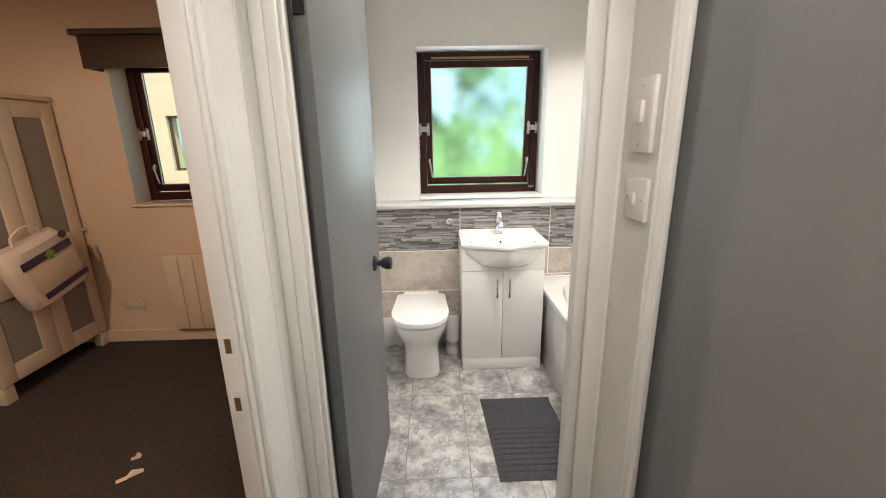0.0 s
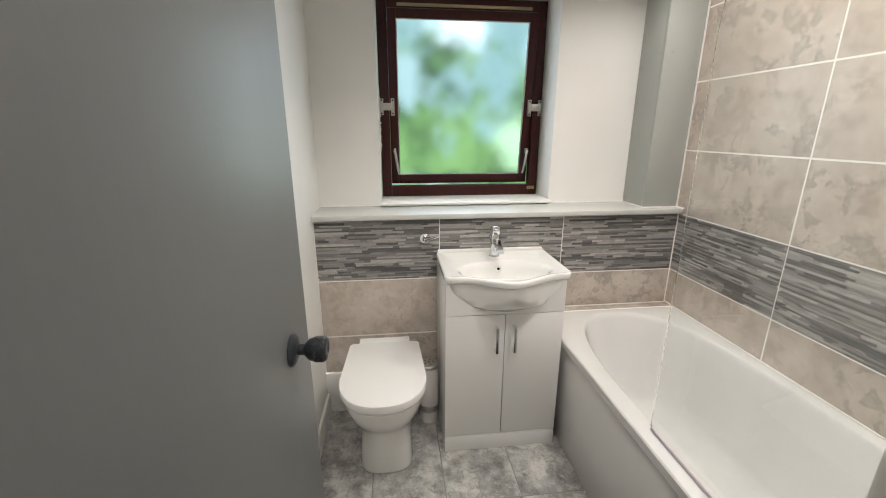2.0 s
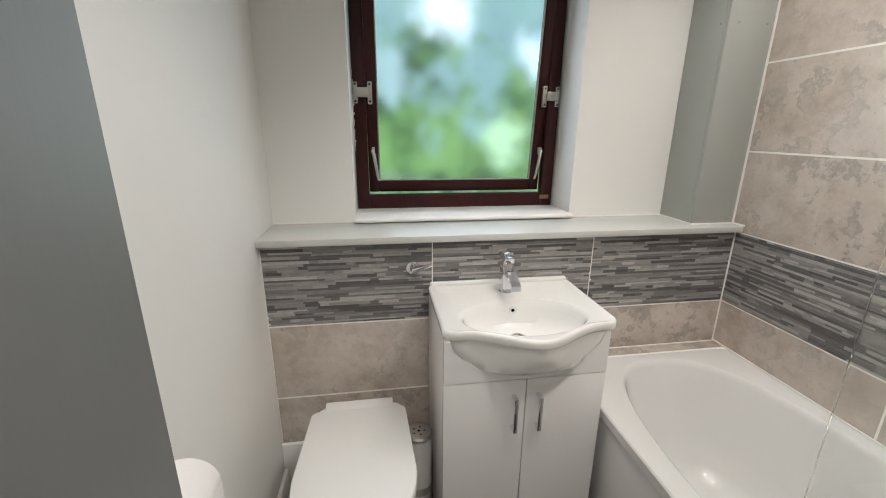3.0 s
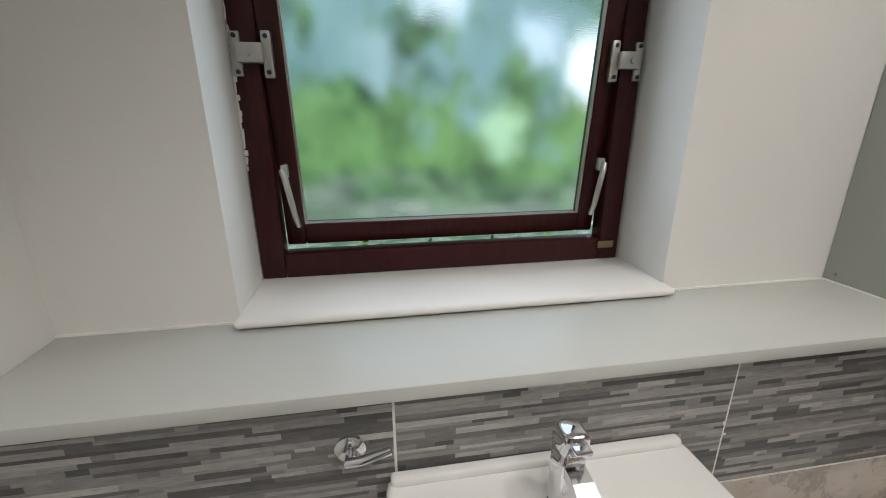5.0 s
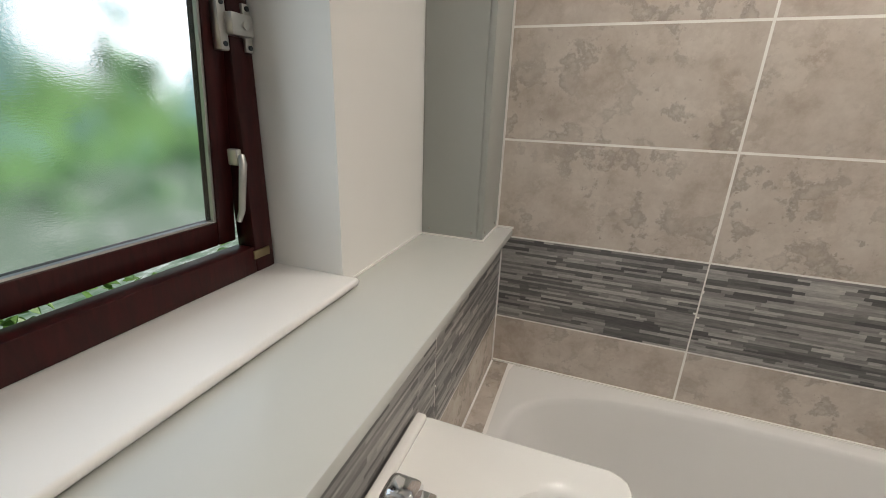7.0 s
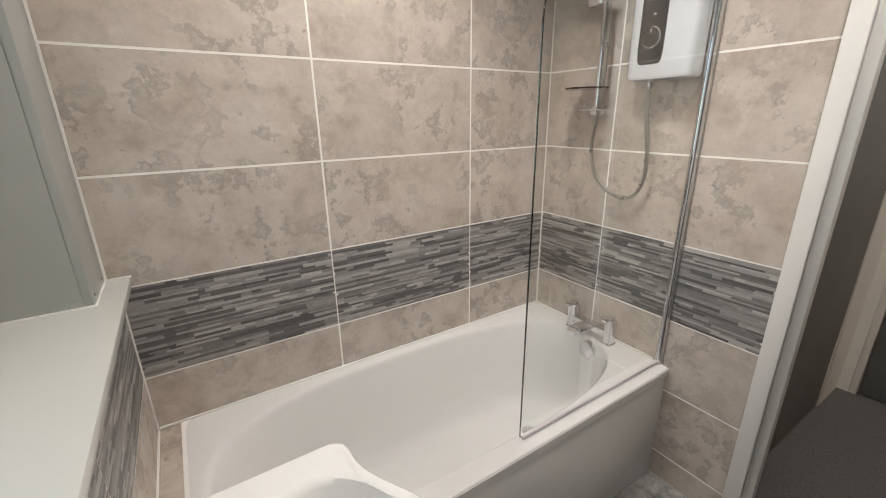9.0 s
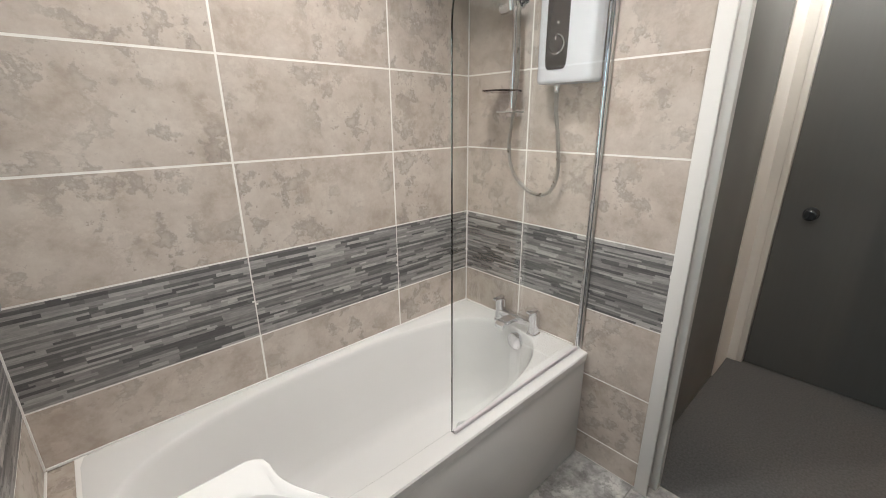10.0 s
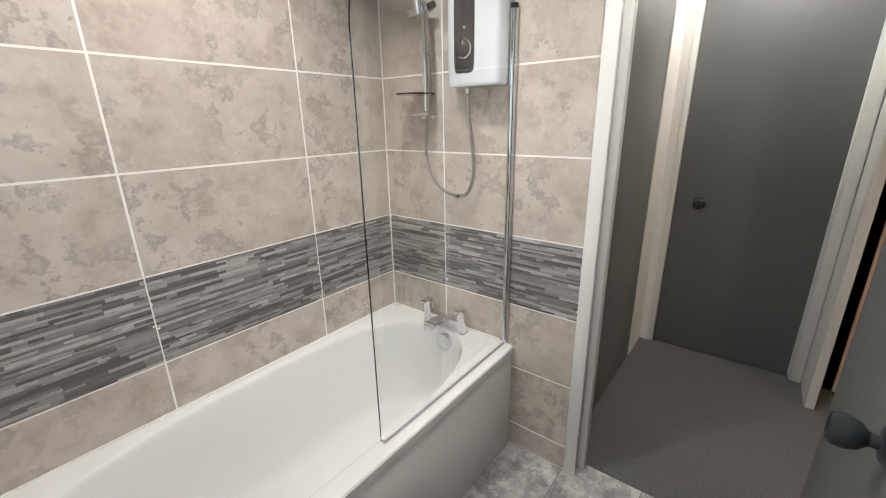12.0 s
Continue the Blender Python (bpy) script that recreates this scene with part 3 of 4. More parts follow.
structure("trim_sealant_bath", boxes(((0.6, 2.606, 0.49), (XR - 0.006, 2.6335, 0.5043)), ((0.6, YT - 0.006, 0.499), (XR - 0.006, YT - 0.0005, 0.5035)), ((XR - 0.006, YD + 0.006, 0.503), (XR - 0.0005, YT - 0.006, 0.5095)), ((0.66, YD + 0.0005, 0.503), (XR - 0.006, YD + 0.006, 0.5095)), ((XR - 0.0045, YT - 0.0045, 0.504), (XR - 0.0003, YT - 0.0003, 0.9755)), ((XR - 0.0045, YD + 0.0003, 0.51), (XR - 0.0003, YD + 0.0045, CEIL - 0.001)), ((XR - 0.0055, 2.711, LEDGE + 0.005), (XR - 0.0003, 2.7165, CEIL - 0.001)), ((XL + 0.0003, YT - 0.0045, 0.206), (XL + 0.0045, YT - 0.0003, 0.9755))), M_SILL, "white silicone seal in the tiled corners and along the bath", "sealant")
structure("baseboard_tiled_wall", box(bmesh.new(), (XL + 0.001, YT - 0.016, -0.003), (0.6, YT - 0.001, 0.205), 0.003), M_GLOSS, "white plinth board at the foot of the tiled wall", "plinth", True)

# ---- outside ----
# emissive board: the garden's daylight is painted in and shines through the window
structure("backdrop", boxes(((-11, 12.0, -5), (24, 12.1, 6))), greenery_glow(), "glowing backdrop painted with sunlit trees and pale sky", "backdrop")

# ---- lamps ----
def downlight(x, y, z, power, label, spread=125, tint=COOL):
    d = thing("downlight", (x, y, z), label, "downlight", "ceiling downlights")
    part("rim", lathe(bmesh.new(), [(0.028, -0.002), (0.04, -0.006), (0.043, -0.003), (0.043, 0.0)], sides=32), M_CHROME, d)
    part("lens", lathe(bmesh.new(), [(0.001, -0.0015), (0.027, -0.0015), (0.027, -0.001)], sides=24), M_LAMP, d, "glowing lamp lens")
    data = bpy.data.lights.new("downlight_lamp", "SPOT")
    data.energy, data.color, data.spot_size, data.spot_blend, data.shadow_soft_size = power, tint, radians(spread), 0.6, 0.022
    lamp = new("downlight_lamp", data)
    lamp.matrix_basis = pose(x, y, z - 0.012)


# the last, weak one is a guessed fill lamp with no known source
for x, y, k in ((0.02, 1.5, 1.25), (0.72, 1.72, 1.5), (0.95, 2.25, 1.35), (0.2, 2.1, 0.4)):
    downlight(x, y, CEIL, DOWN_POWER * k, "unseen recessed chrome downlight in the bathroom ceiling, lit")
downlight(-0.05, -0.1, CEIL, HALL_POWER * 1.5, "recessed chrome downlight in the hall ceiling, lit", 150, WARM)

day = bpy.data.lights.new("window_daylight", "AREA")
day.shape, day.size, day.size_y, day.energy, day.color = "RECTANGLE", 0.64, 0.76, DAY_POWER, (0.78, 0.9, 1.0)
new("window_daylight", day).matrix_basis = pose(0.252, WF - 0.035, 1.51, -90, 0, 0)


# ---- sanitary ware ----
def bathtub():
    x0, x1, y0, y1, top = 0.582, XR - 0.001, YD + 0.001, 2.628, 0.505
    b = thing("bathtub", ((x0 + x1) / 2, (y0 + y1) / 2, 0), "white acrylic bathtub with a plain front panel", "bathtub")
    hx, hy = (x1 - x0) / 2, (y1 - y0) / 2
    n = 96

    def rect(z, inset):
        return oval(0, 0, z, hx - inset, hy - inset, 60, n)

    def inner(z, g, power, dy=0.0):
        out = []
        for p in oval(0, 0, z, 1, 1, power, n):
            grow_y = (hy - 0.041 - g * 1.9) if p.y > 0 else (hy - 0.06 - g * 0.8)
            grow_x = (hx - 0.045 - g) if p.x > 0 else (hx - 0.066 - g)
            out.append(Vector((p.x * grow_x, p.y * grow_y + dy, z)))
        return out

    rings = [rect(top - 0.035, 0.002), rect(top - 0.006, 0.0), rect(top - 0.001, 0.004), rect(top, 0.01), inner(top, -0.005, 2.75), inner(top - 0.0015, 0.0, 2.75), inner(top - 0.006, 0.004, 2.75), inner(top - 0.02, 0.009, 2.75), inner(top - 0.12, 0.03, 2.8), inner(top - 0.25, 0.058, 2.9), inner(top - 0.33, 0.084, 3.0), inner(top - 0.36, 0.108, 3.0), inner(top - 0.372, 0.14, 3.0), inner(top - 0.376, 0.2, 3.0)]
    part("tub", loft(bmesh.new(), rings, False, True), M_ACRYLIC, b)
    part("front_panel", box(bmesh.new(), (-hx + 0.014, -hy + 0.001, 0.0), (-hx + 0.03, hy + 0.06, top - 0.036), 0.004), M_ACRYLIC, b, "smooth white bath panel")
    part("overflow", lathe(bmesh.new(), [(0.001, 0.03), (0.033, 0.03), (0.039, 0.026), (0.039, 0.01), (0.03, 0.0)], (-0.036, -hy + 0.062, top - 0.052), "y", 28), M_CHROME, b, "chrome round overflow control")
    part("waste", lathe(bmesh.new(), [(0.035, 0.0), (0.035, 0.004), (0.028, 0.009), (0.001, 0.01)], (0.0, -hy + 0.36, top - 0.376)), M_CHROME, b, "chrome plug")
    return b


bathtub()
structure("ledge_bath_end", box(bmesh.new(), (0.6, 2.632, 0.0), (XR - 0.001, YT - 0.002, 0.5), 0.001), M_TILE, "beige tile strip at the end of the bath", "tile ledge", True)


def basin_outline(n, w, d, bow, cy):
    """Rays from (0, cy) to a basin's outline: straight back at y = 0, sides, bowed front."""
    line = [(-w + 0.012, 0.0), (-w, -0.012)]
    for k in range(61):
        x = -w + 2 * w * k / 60
        t = max(0.0, 1 - abs(x) / (w * 0.80))
        s = t * t * (3 - 2 * t)
        edge = max(0.0, (abs(x) - w * 0.9) / (w * 0.1))
        line.append((x, -d - bow * s + 0.025 * edge * edge))
    line += [(w, -0.012), (w - 0.012, 0.0)]
    out = []
    for i in range(n):
        a = 2 * math.pi * i / n
        dx, dy = math.cos(a), math.sin(a)
        best = None
        for (ax, ay), (bx, by) in zip(line, line[1:] + line[:1]):
            ex, ey = bx - ax, by - ay
            det = dx * ey - dy * ex
            if abs(det) < 1e-9:
                continue
            r = (ax * ey - (ay - cy) * ex) / det
            u = (ax * dy - (ay - cy) * dx) / det
            if r > 0 and -1e-6 <= u <= 1 + 1e-6:
                best = r if best is None else max(best, r)
        out.append((dx, dy, best or 0.1))
    return out


def vanity():
    x0, x1, yf, yb = 0.074, 0.566, 2.328, YT - 0.018
    v = thing("vanity_unit", ((x0 + x1) / 2, yb, 0), "white gloss two-door vanity cabinet with bar handles", "vanity unit")
    h, d = (x1 - x0) / 2, yb - yf
    for s in (-1, 1):
        part("side_panel", box(bmesh.new(), (s * h, -d + 0.018, 0.0), (s * (h - 0.016), 0, 0.786), 0.001), M_GLOSS, v)
    part("back_panel", box(bmesh.new(), (-h + 0.016, -0.01, 0.0), (h - 0.016, 0, 0.786)), M_GLOSS, v)
    part("base_panel", box(bmesh.new(), (-h + 0.016, -d + 0.018, 0.056), (h - 0.016, -0.01, 0.072)), M_GLOSS, v)
    part("plinth", box(bmesh.new(), (-h, -d, 0.0), (h, -d + 0.017, 0.074), 0.0015), M_GLOSS, v)
    cut = [(s * x, z) for s, side in ((1, 1), (-1, -1)) for x, z in ((0.229, 0.786), (0.218, 0.752), (0.182, 0.719), (0.136, 0.688), (0.07, 0.668), (0.012, 0.66))[::side]]
    panel = [(-h, 0.652), (h, 0.652), (h, 0.786), *cut, (-h, 0.786)]
    part("top_panel", loft(bmesh.new(), [[Vector((x, y, z)) for x, z in panel] for y in (-d, -d + 0.017)]), M_GLOSS, v, smooth=False)
    for s in (-1, 1):
        door = part("cabinet_door", box(bmesh.new(), (s * 0.0015, -d, 0.077), (s * h, -d + 0.017, 0.649), 0.0015), M_GLOSS, v, "white gloss door")
        x = s * 0.037
        part("handle", boxes(((x - 0.006, -d - 0.03, 0.488), (x + 0.006, -d - 0.023, 0.602)), ((x - 0.006, -d - 0.024, 0.488), (x + 0.006, -d, 0.498)), ((x - 0.006, -d - 0.024, 0.592), (x + 0.006, -d, 0.602)), bevel=0.0012), M_CHROME, door, "chrome square bar handle")
    cy, n = -0.2, 128
    line = basin_outline(n, 0.26, 0.368, 0.08, cy)
    b = thing("basin", (0.332, YT - 0.004, 0.766), "white ceramic basin with a bowed front, set on the vanity unit", "washbasin")

    def edge(z, inset):
        return [Vector((dx * (r - inset), cy + dy * (r - inset), z)) for dx, dy, r in line]

    def bowl(z, k, oy=0.0):
        return [Vector((dx * 0.188 * k, cy - 0.078 + oy + dy * 0.12 * k, z)) for dx, dy, r in line]

    def under(z, k, inset=0.012):
        out = []
        for dx, dy, r in line:
            e = ((abs(dx) / 0.27) ** 2.4 + (abs(dy) / 0.245) ** 2.4) ** (-1 / 2.4)
            q = min(r - inset, e * k)
            out.append(Vector((dx * q, cy + dy * q, z)))
        return out

    rings = [under(-0.106, 0.4), under(-0.104, 0.6), under(-0.095, 0.72), under(-0.075, 0.82), under(-0.045, 0.92), under(-0.005, 1.0), under(0.0205, 1.04, 0.012), edge(0.021, 0.008), edge(0.024, 0.003), edge(0.029, 0.0), edge(0.042, 0.0), edge(0.0465, 0.0012), edge(0.0495, 0.004), edge(0.0505, 0.008), edge(0.0495, 0.015), edge(0.0475, 0.022), bowl(0.047, 1.1), bowl(0.044, 1.03), bowl(0.034, 0.985), bowl(0.015, 0.955), bowl(-0.008, 0.9, 0.006), bowl(-0.035, 0.74, 0.02), bowl(-0.05, 0.48, 0.034), bowl(-0.055, 0.2, 0.04)]
    part("bowl", loft(bmesh.new(), rings), M_CERAMIC, b)
    part("overflow_ring", lathe(bmesh.new(), [(0.006, -0.006), (0.006, 0.0), (0.011, 0.0), (0.013, -0.003), (0.013, -0.006)], (0, cy + 0.034, 0.012), "y", 20), M_CHROME, b, "chrome overflow ring")
    part("overflow_hole", lathe(bmesh.new(), [(0.0055, -0.003), (0.0055, -0.002)], (0, cy + 0.034, 0.012), "y", 16), M_RUBBER_SHADE, b)
    part("waste", lathe(bmesh.new(), [(0.032, 0.0), (0.032, 0.004), (0.024, 0.008), (0.022, 0.005), (0.001, 0.006)], (0, cy - 0.04, -0.056)), M_CHROME, b, "chrome waste")
    part("back_lip", box(bmesh.new(), (-0.252, -0.022, 0.044), (0.252, -0.001, 0.062), 0.006, 3), M_CERAMIC, b)
    t = thing("basin_tap", (0.332, YT - 0.092, 0.812), "chrome square-lined mixer tap on the basin", "tap")
    part("base", lathe(bmesh.new(), [(0.024, -0.004), (0.024, 0.003), (0.021, 0.005)]), M_CHROME, t)
    part("body", loft(bmesh.new(), [oval(0, 0, 0.004, 0.02, 0.022, 6, 32), oval(0, 0, 0.06, 0.02, 0.021, 6, 32), oval(0, 0, 0.102, 0.019, 0.02, 6, 32), oval(0, 0, 0.105, 0.017, 0.018, 6, 32)]), M_CHROME, t)
    part("spout", loft(bmesh.new(), [[Vector((x, y, z + dz)) for x, dz in ((-0.015, -0.009), (0.015, -0.009), (0.015, 0.009), (-0.015, 0.009))] for y, z in ((-0.01, 0.082), (-0.045, 0.077), (-0.088, 0.058), (-0.104, 0.048))]), M_CHROME, t, smooth=False)
    part("lever", loft(bmesh.new(), [oval(0, 0.0 - 0.1 * (z - 0.106), z, 0.0205 - g, 0.0225 - g, 6, 32) for z, g in ((0.106, 0.002), (0.109, 0.0), (0.132, 0.001), (0.139, 0.004), (0.142, 0.009))]), M_CHROME, t, "chrome lever block")
    part("lever_tip", box(bmesh.new(), (-0.012, -0.042, 0.124), (0.012, -0.018, 0.133), 0.003), M_CHROME, t)


vanity()


def d_ring(z, w, front, rear, n=64, power=2.4, share=0.45):
    """A toilet's D-shaped outline: round to the front (-y), squarer to the rear."""
    out, mid = [], rear + (front - rear) * share
    for i in range(n):
        a = 2 * math.pi * i / n
        c, s = math.cos(a), math.sin(a)
        p = power if s < 0 else 9.0
        k = (abs(c) ** p + abs(s) ** p) ** (-1 / p)
        out.append(Vector((w * k * c, mid + (k * s) * ((rear - mid) if s > 0 else (mid - front)), z)))
    return out


def lid_ring(z, inset):
    """A lid's outline: straight, slightly tapered sides, rounded rear corners, round front."""
    rear, front, wide, back, r = -0.122 - inset, LID_FRONT + inset, 0.168 - inset, 0.154 - inset, 0.024
    out = [Vector((back - r + r * math.sin(a), rear - r + r * math.cos(a), z)) for a in (radians(15 * k) for k in range(7))]
    mid = front + 0.2
    for k in range(1, 36):
        a = math.pi * k / 36
        c, s = math.cos(a), math.sin(a)
        g = (abs(c) ** 2.3 + s ** 2.3) ** (-1 / 2.3)
        out.append(Vector((wide * c * g, mid - (mid - front) * s * g, z)))
    out += [Vector((-back + r - r * math.cos(a), rear - r + r * math.sin(a), z)) for a in (radians(15 * k) for k in range(7))]
    return out[::-1]


LID_FRONT = -0.58


def toilet():
    t = thing("toilet", (-0.178, YT - 0.018, 0), "white ceramic back-to-wall toilet with its lid closed", "toilet")
    part("pan", loft(bmesh.new(), [d_ring(0.0, 0.108, -0.435, -0.0, 64, 2.9, 0.78), d_ring(0.02, 0.112, -0.44, 0.0, 64, 2.9, 0.78), d_ring(0.1, 0.106, -0.435, 0.0, 64, 2.8, 0.76), d_ring(0.19, 0.105, -0.45, 0.0, 64, 2.7, 0.72), d_ring(0.25, 0.122, -0.495, 0.0, 64, 2.5, 0.66), d_ring(0.31, 0.146, -0.55, -0.05, 64, 2.35, 0.6), d_ring(0.36, 0.16, -0.574, -0.05, 64, 2.3, 0.58), d_ring(0.385, 0.163, -0.578, -0.05, 64, 2.3, 0.58), d_ring(0.39, 0.157, -0.572, -0.05, 64, 2.3, 0.58)]), M_CERAMIC, t)
    part("seat", loft(bmesh.new(), [lid_ring(0.388, 0.01), lid_ring(0.392, 0.002), lid_ring(0.401, -0.001), lid_ring(0.4035, 0.001)]), M_GLOSS, t)
    part("lid", loft(bmesh.new(), [lid_ring(0.404, 0.0), lid_ring(0.4055, -0.003), lid_ring(0.424, -0.003), lid_ring(0.429, -0.001), lid_ring(0.4315, 0.004)]), M_GLOSS, t, "closed white lid")
    part("hinge_tab", box(bmesh.new(), (-0.114, -0.16, 0.388), (0.114, -0.075, 0.4305), 0.003), M_GLOSS, t, "flush lid hinge tab")
    for s in (-1, 1):
        part("bolt_cap", lathe(bmesh.new(), [(0.009, 0.0), (0.009, 0.004), (0.006, 0.007)], (s * 0.104, -0.27, 0.06), "x", 12), M_CHROME, t)


toilet()



# ---- bath fittings ----
def bath_screen():
    s = thing("bath_screen", (0.63, YD + 0.002, 0.506), "clear glass bath screen with rounded corner on a chrome pole", "shower screen")
    length, high, r = 0.718, 1.285, 0.2
    line = [(0.012, 0.012), (length, 0.012)]
    line += [(length - r + r * math.cos(a), high - r + r * math.sin(a)) for a in (radians(7.5 * k) for k in range(13))]
    line += [(0.012, high)]
    p = part("glass_panel", loft(bmesh.new(), [[Vector((x, y, z)) for y, z in line] for x in (-0.003, 0.003)]), M_CLEAR, s, "clear glass panel", False)
    p.visible_shadow = False
    edge = [Vector((0.0, y + 0.0012, z)) for y, z in line[1:-1]]
    part("edge_seal", tube(bmesh.new(), edge, 0.0011, 6), M_EDGE, s, "dark glass edge")
    part("pole", tube(bmesh.new(), [(0, 0.014, 0.004), (0, 0.014, 1.24)], 0.013, 20), M_CHROME, s, "chrome hinge pole")
    part("wall_profile", box(bmesh.new(), (-0.014, 0.0, 0.002), (-0.004, 0.01, 1.24), 0.001), M_STEEL, s)
    part("pole_cap", lathe(bmesh.new(), [(0.0135, 0.0), (0.015, 0.004), (0.015, 0.014), (0.010, 0.017)], (0, 0.014, 1.24)), M_BLACK, s, "dark pole cap")
    part("bottom_seal", box(bmesh.new(), (-0.007, 0.012, 0.0), (0.007, length - 0.006, 0.013), 0.003), M_SEAL, s, "milky drip seal")


def bath_mixer():
    b = thing("bath_mixer", (0.916, YD + 0.05, 0.505), "chrome deck-mounted bath mixer tap with two lever heads", "bath tap")
    for s in (-1, 1):
        x = s * 0.092
        pil = part("pillar", loft(bmesh.new(), [oval(x, 0, z, r, r, 5, 28) for z, r in ((0.0, 0.024), (0.006, 0.024), (0.008, 0.02), (0.062, 0.019), (0.068, 0.0205), (0.074, 0.0205), (0.106, 0.0195), (0.11, 0.016))]), M_CHROME, b)
        part("lever", box(bmesh.new(), (x - 0.01, -0.014, 0.11), (x + 0.01, 0.048, 0.12), 0.002), M_CHROME, pil)
    part("bridge", box(bmesh.new(), (-0.09, -0.017, 0.03), (0.09, 0.02, 0.062), 0.006), M_CHROME, b)
    part("spout", loft(bmesh.new(), [[Vector((x, y, z + dz)) for x, dz in ((-0.022, -0.009), (0.022, -0.009), (0.022, 0.009), (-0.022, 0.009))] for y, z in ((0.0, 0.046), (0.06, 0.056), (0.11, 0.054), (0.125, 0.044))]), M_CHROME, b, smooth=False)


def shower():
    u = thing("electric_shower", (0.754, YD + 0.002, 1.512), "white electric shower unit with a dark control panel and round dial", "shower unit")
    w, d, h = 0.106, 0.092, 0.36

    def ring(z, g):
        return [Vector((p.x, d / 2 + p.y, z)) for p in oval(0, 0, 0, w - g, d / 2 - g * 0.5, 7, 48)]

    part("casing", loft(bmesh.new(), [ring(0.0, 0.008), ring(0.004, 0.003), ring(0.012, 0.0), ring(h - 0.012, 0.0), ring(h - 0.004, 0.003), ring(h, 0.008)]), M_CASING, u, "white plastic casing")
    panel = part("control_panel", loft(bmesh.new(), [[Vector((0.025 + p.x, y, 0.19 + p.y)) for p in oval(0, 0, 0, 0.042 - g, 0.147 - g, 9, 48)] for y, g in ((d - 0.002, 0.0), (d + 0.0014, 0.0), (d + 0.002, 0.001))]), M_BLACK, u, "dark control panel")
    dial = part("dial", lathe(bmesh.new(), [(0.026, 0.0), (0.027, 0.006), (0.024, 0.01), (0.001, 0.011)], (0.023, d + 0.001, 0.12), "y", 32), M_BLACK, panel, "dark dial")
    part("dial_ring", lathe(bmesh.new(), [(0.027, 0.0), (0.0315, 0.0), (0.0315, 0.006), (0.0285, 0.009), (0.027, 0.006)], (0.023, d + 0.0015, 0.12), "y", 36), M_CHROME, panel, "chrome dial ring")
    part("dial_mark", box(bmesh.new(), (0.022, d + 0.011, 0.132), (0.024, d + 0.0125, 0.144)), M_PLASTIC, panel)
    part("indicator", lathe(bmesh.new(), [(0.004, 0.0), (0.004, 0.0015)], (0.023, d + 0.002, 0.186), "y", 14), M_STEEL, panel)
    for k in range(9):
        part("vent_slot", box(bmesh.new(), (-w - 0.0008, 0.03, 0.11 + 0.014 * k), (-w + 0.002, 0.037, 0.118 + 0.014 * k)), M_STEEL, u)
    part("outlet", lathe(bmesh.new(), [(0.009, -0.03), (0.011, -0.026), (0.011, -0.008), (0.009, 0.002)], (0.032, 0.06, 0)), M_CHROME, u, "chrome hose outlet")
    hose = thing("shower_hose", (0.786, YD + 0.062, 1.483), "flexible chrome shower hose hanging in a loop", "shower hose")
    line = smooth_line([(0, 0, 0), (-0.004, 0.0, -0.07), (-0.018, -0.008, -0.19), (-0.012, -0.02, -0.3), (0.03, -0.024, -0.367), (0.11, -0.02, -0.365), (0.185, -0.014, -0.3), (0.212, -0.012, -0.2), (0.197, -0.008, -0.08), (0.177, 0.0, 0.06), (0.17, 0.012, 0.2), (0.175, 0.016, 0.3), (0.2, 0.03, 0.36), (0.22, 0.06, 0.37)], 14)
    part("hose", tube(bmesh.new(), line, [0.0073 if k % 2 else 0.007 for k in range(len(line))], 12), M_HOSE, hose)
    rail = thing("riser_rail", (0.995, YD + 0.002, 1.41), "chrome shower riser rail with slider, soap dish and handset", "shower rail")
    part("bar", tube(bmesh.new(), [(0, 0.045, 0.0), (0, 0.045, 0.66)], 0.0105, 18), M_CHROME, rail)
    for z in (0.0, 0.65):
        part("bracket", boxes(((-0.02, 0.0, z - 0.008), (0.02, 0.058, z + 0.026)), bevel=0.006), M_CHROME, rail)
    part("slider", tube(bmesh.new(), [(0.065, 0.045, 0.38), (-0.035, 0.05, 0.385)], 0.018, 18), M_CHROME, rail)
    part("slider_grip", tube(bmesh.new(), [(-0.035, 0.05, 0.385), (-0.055, 0.055, 0.39)], 0.012, 14), M_BLACK, rail)
    head = part("handset", tube(bmesh.new(), smooth_line([(-0.01, 0.085, 0.36), (-0.008, 0.1, 0.43), (0.0, 0.13, 0.5), (0.01, 0.16, 0.53)], 6), 0.014, 16), M_CHROME, rail, "chrome hand shower")
    part("spray_face", lathe(bmesh.new(), [(0.045, 0.0), (0.045, 0.018), (0.03, 0.03), (0.01, 0.034)], (0.012, 0.17, 0.53)), M_CHROME, head)
    part("soap_dish", lathe(bmesh.new(), [(0.01, 0.0), (0.076, 0.0), (0.08, 0.006), (0.074, 0.005), (0.012, 0.004)], (0.04, 0.06, 0.086)), M_PURPLE, rail, "lilac clear plastic soap dish")
    # added steel ring, modelled after the loop of shadow that the hose casts
    part("hose_shadow_ring", tube(bmesh.new(), [(0.052 * math.cos(a), 0.055 + 0.052 * math.sin(a), 0.012) for a in (radians(10 * k) for k in range(36))], 0.003, 8), M_STEEL, rail)


bath_screen()
bath_mixer()
shower()

# ---- small bathroom things ----
lever = thing("flush_lever", (0.022, YT - 0.002, 0.88), "chrome cistern flush lever on the mosaic tiles", "flush lever")
part("rose", lathe(bmesh.new(), [(0.024, 0.0), (0.024, -0.006), (0.018, -0.012), (0.01, -0.014)], axis="y", sides=28), M_CHROME, lever)
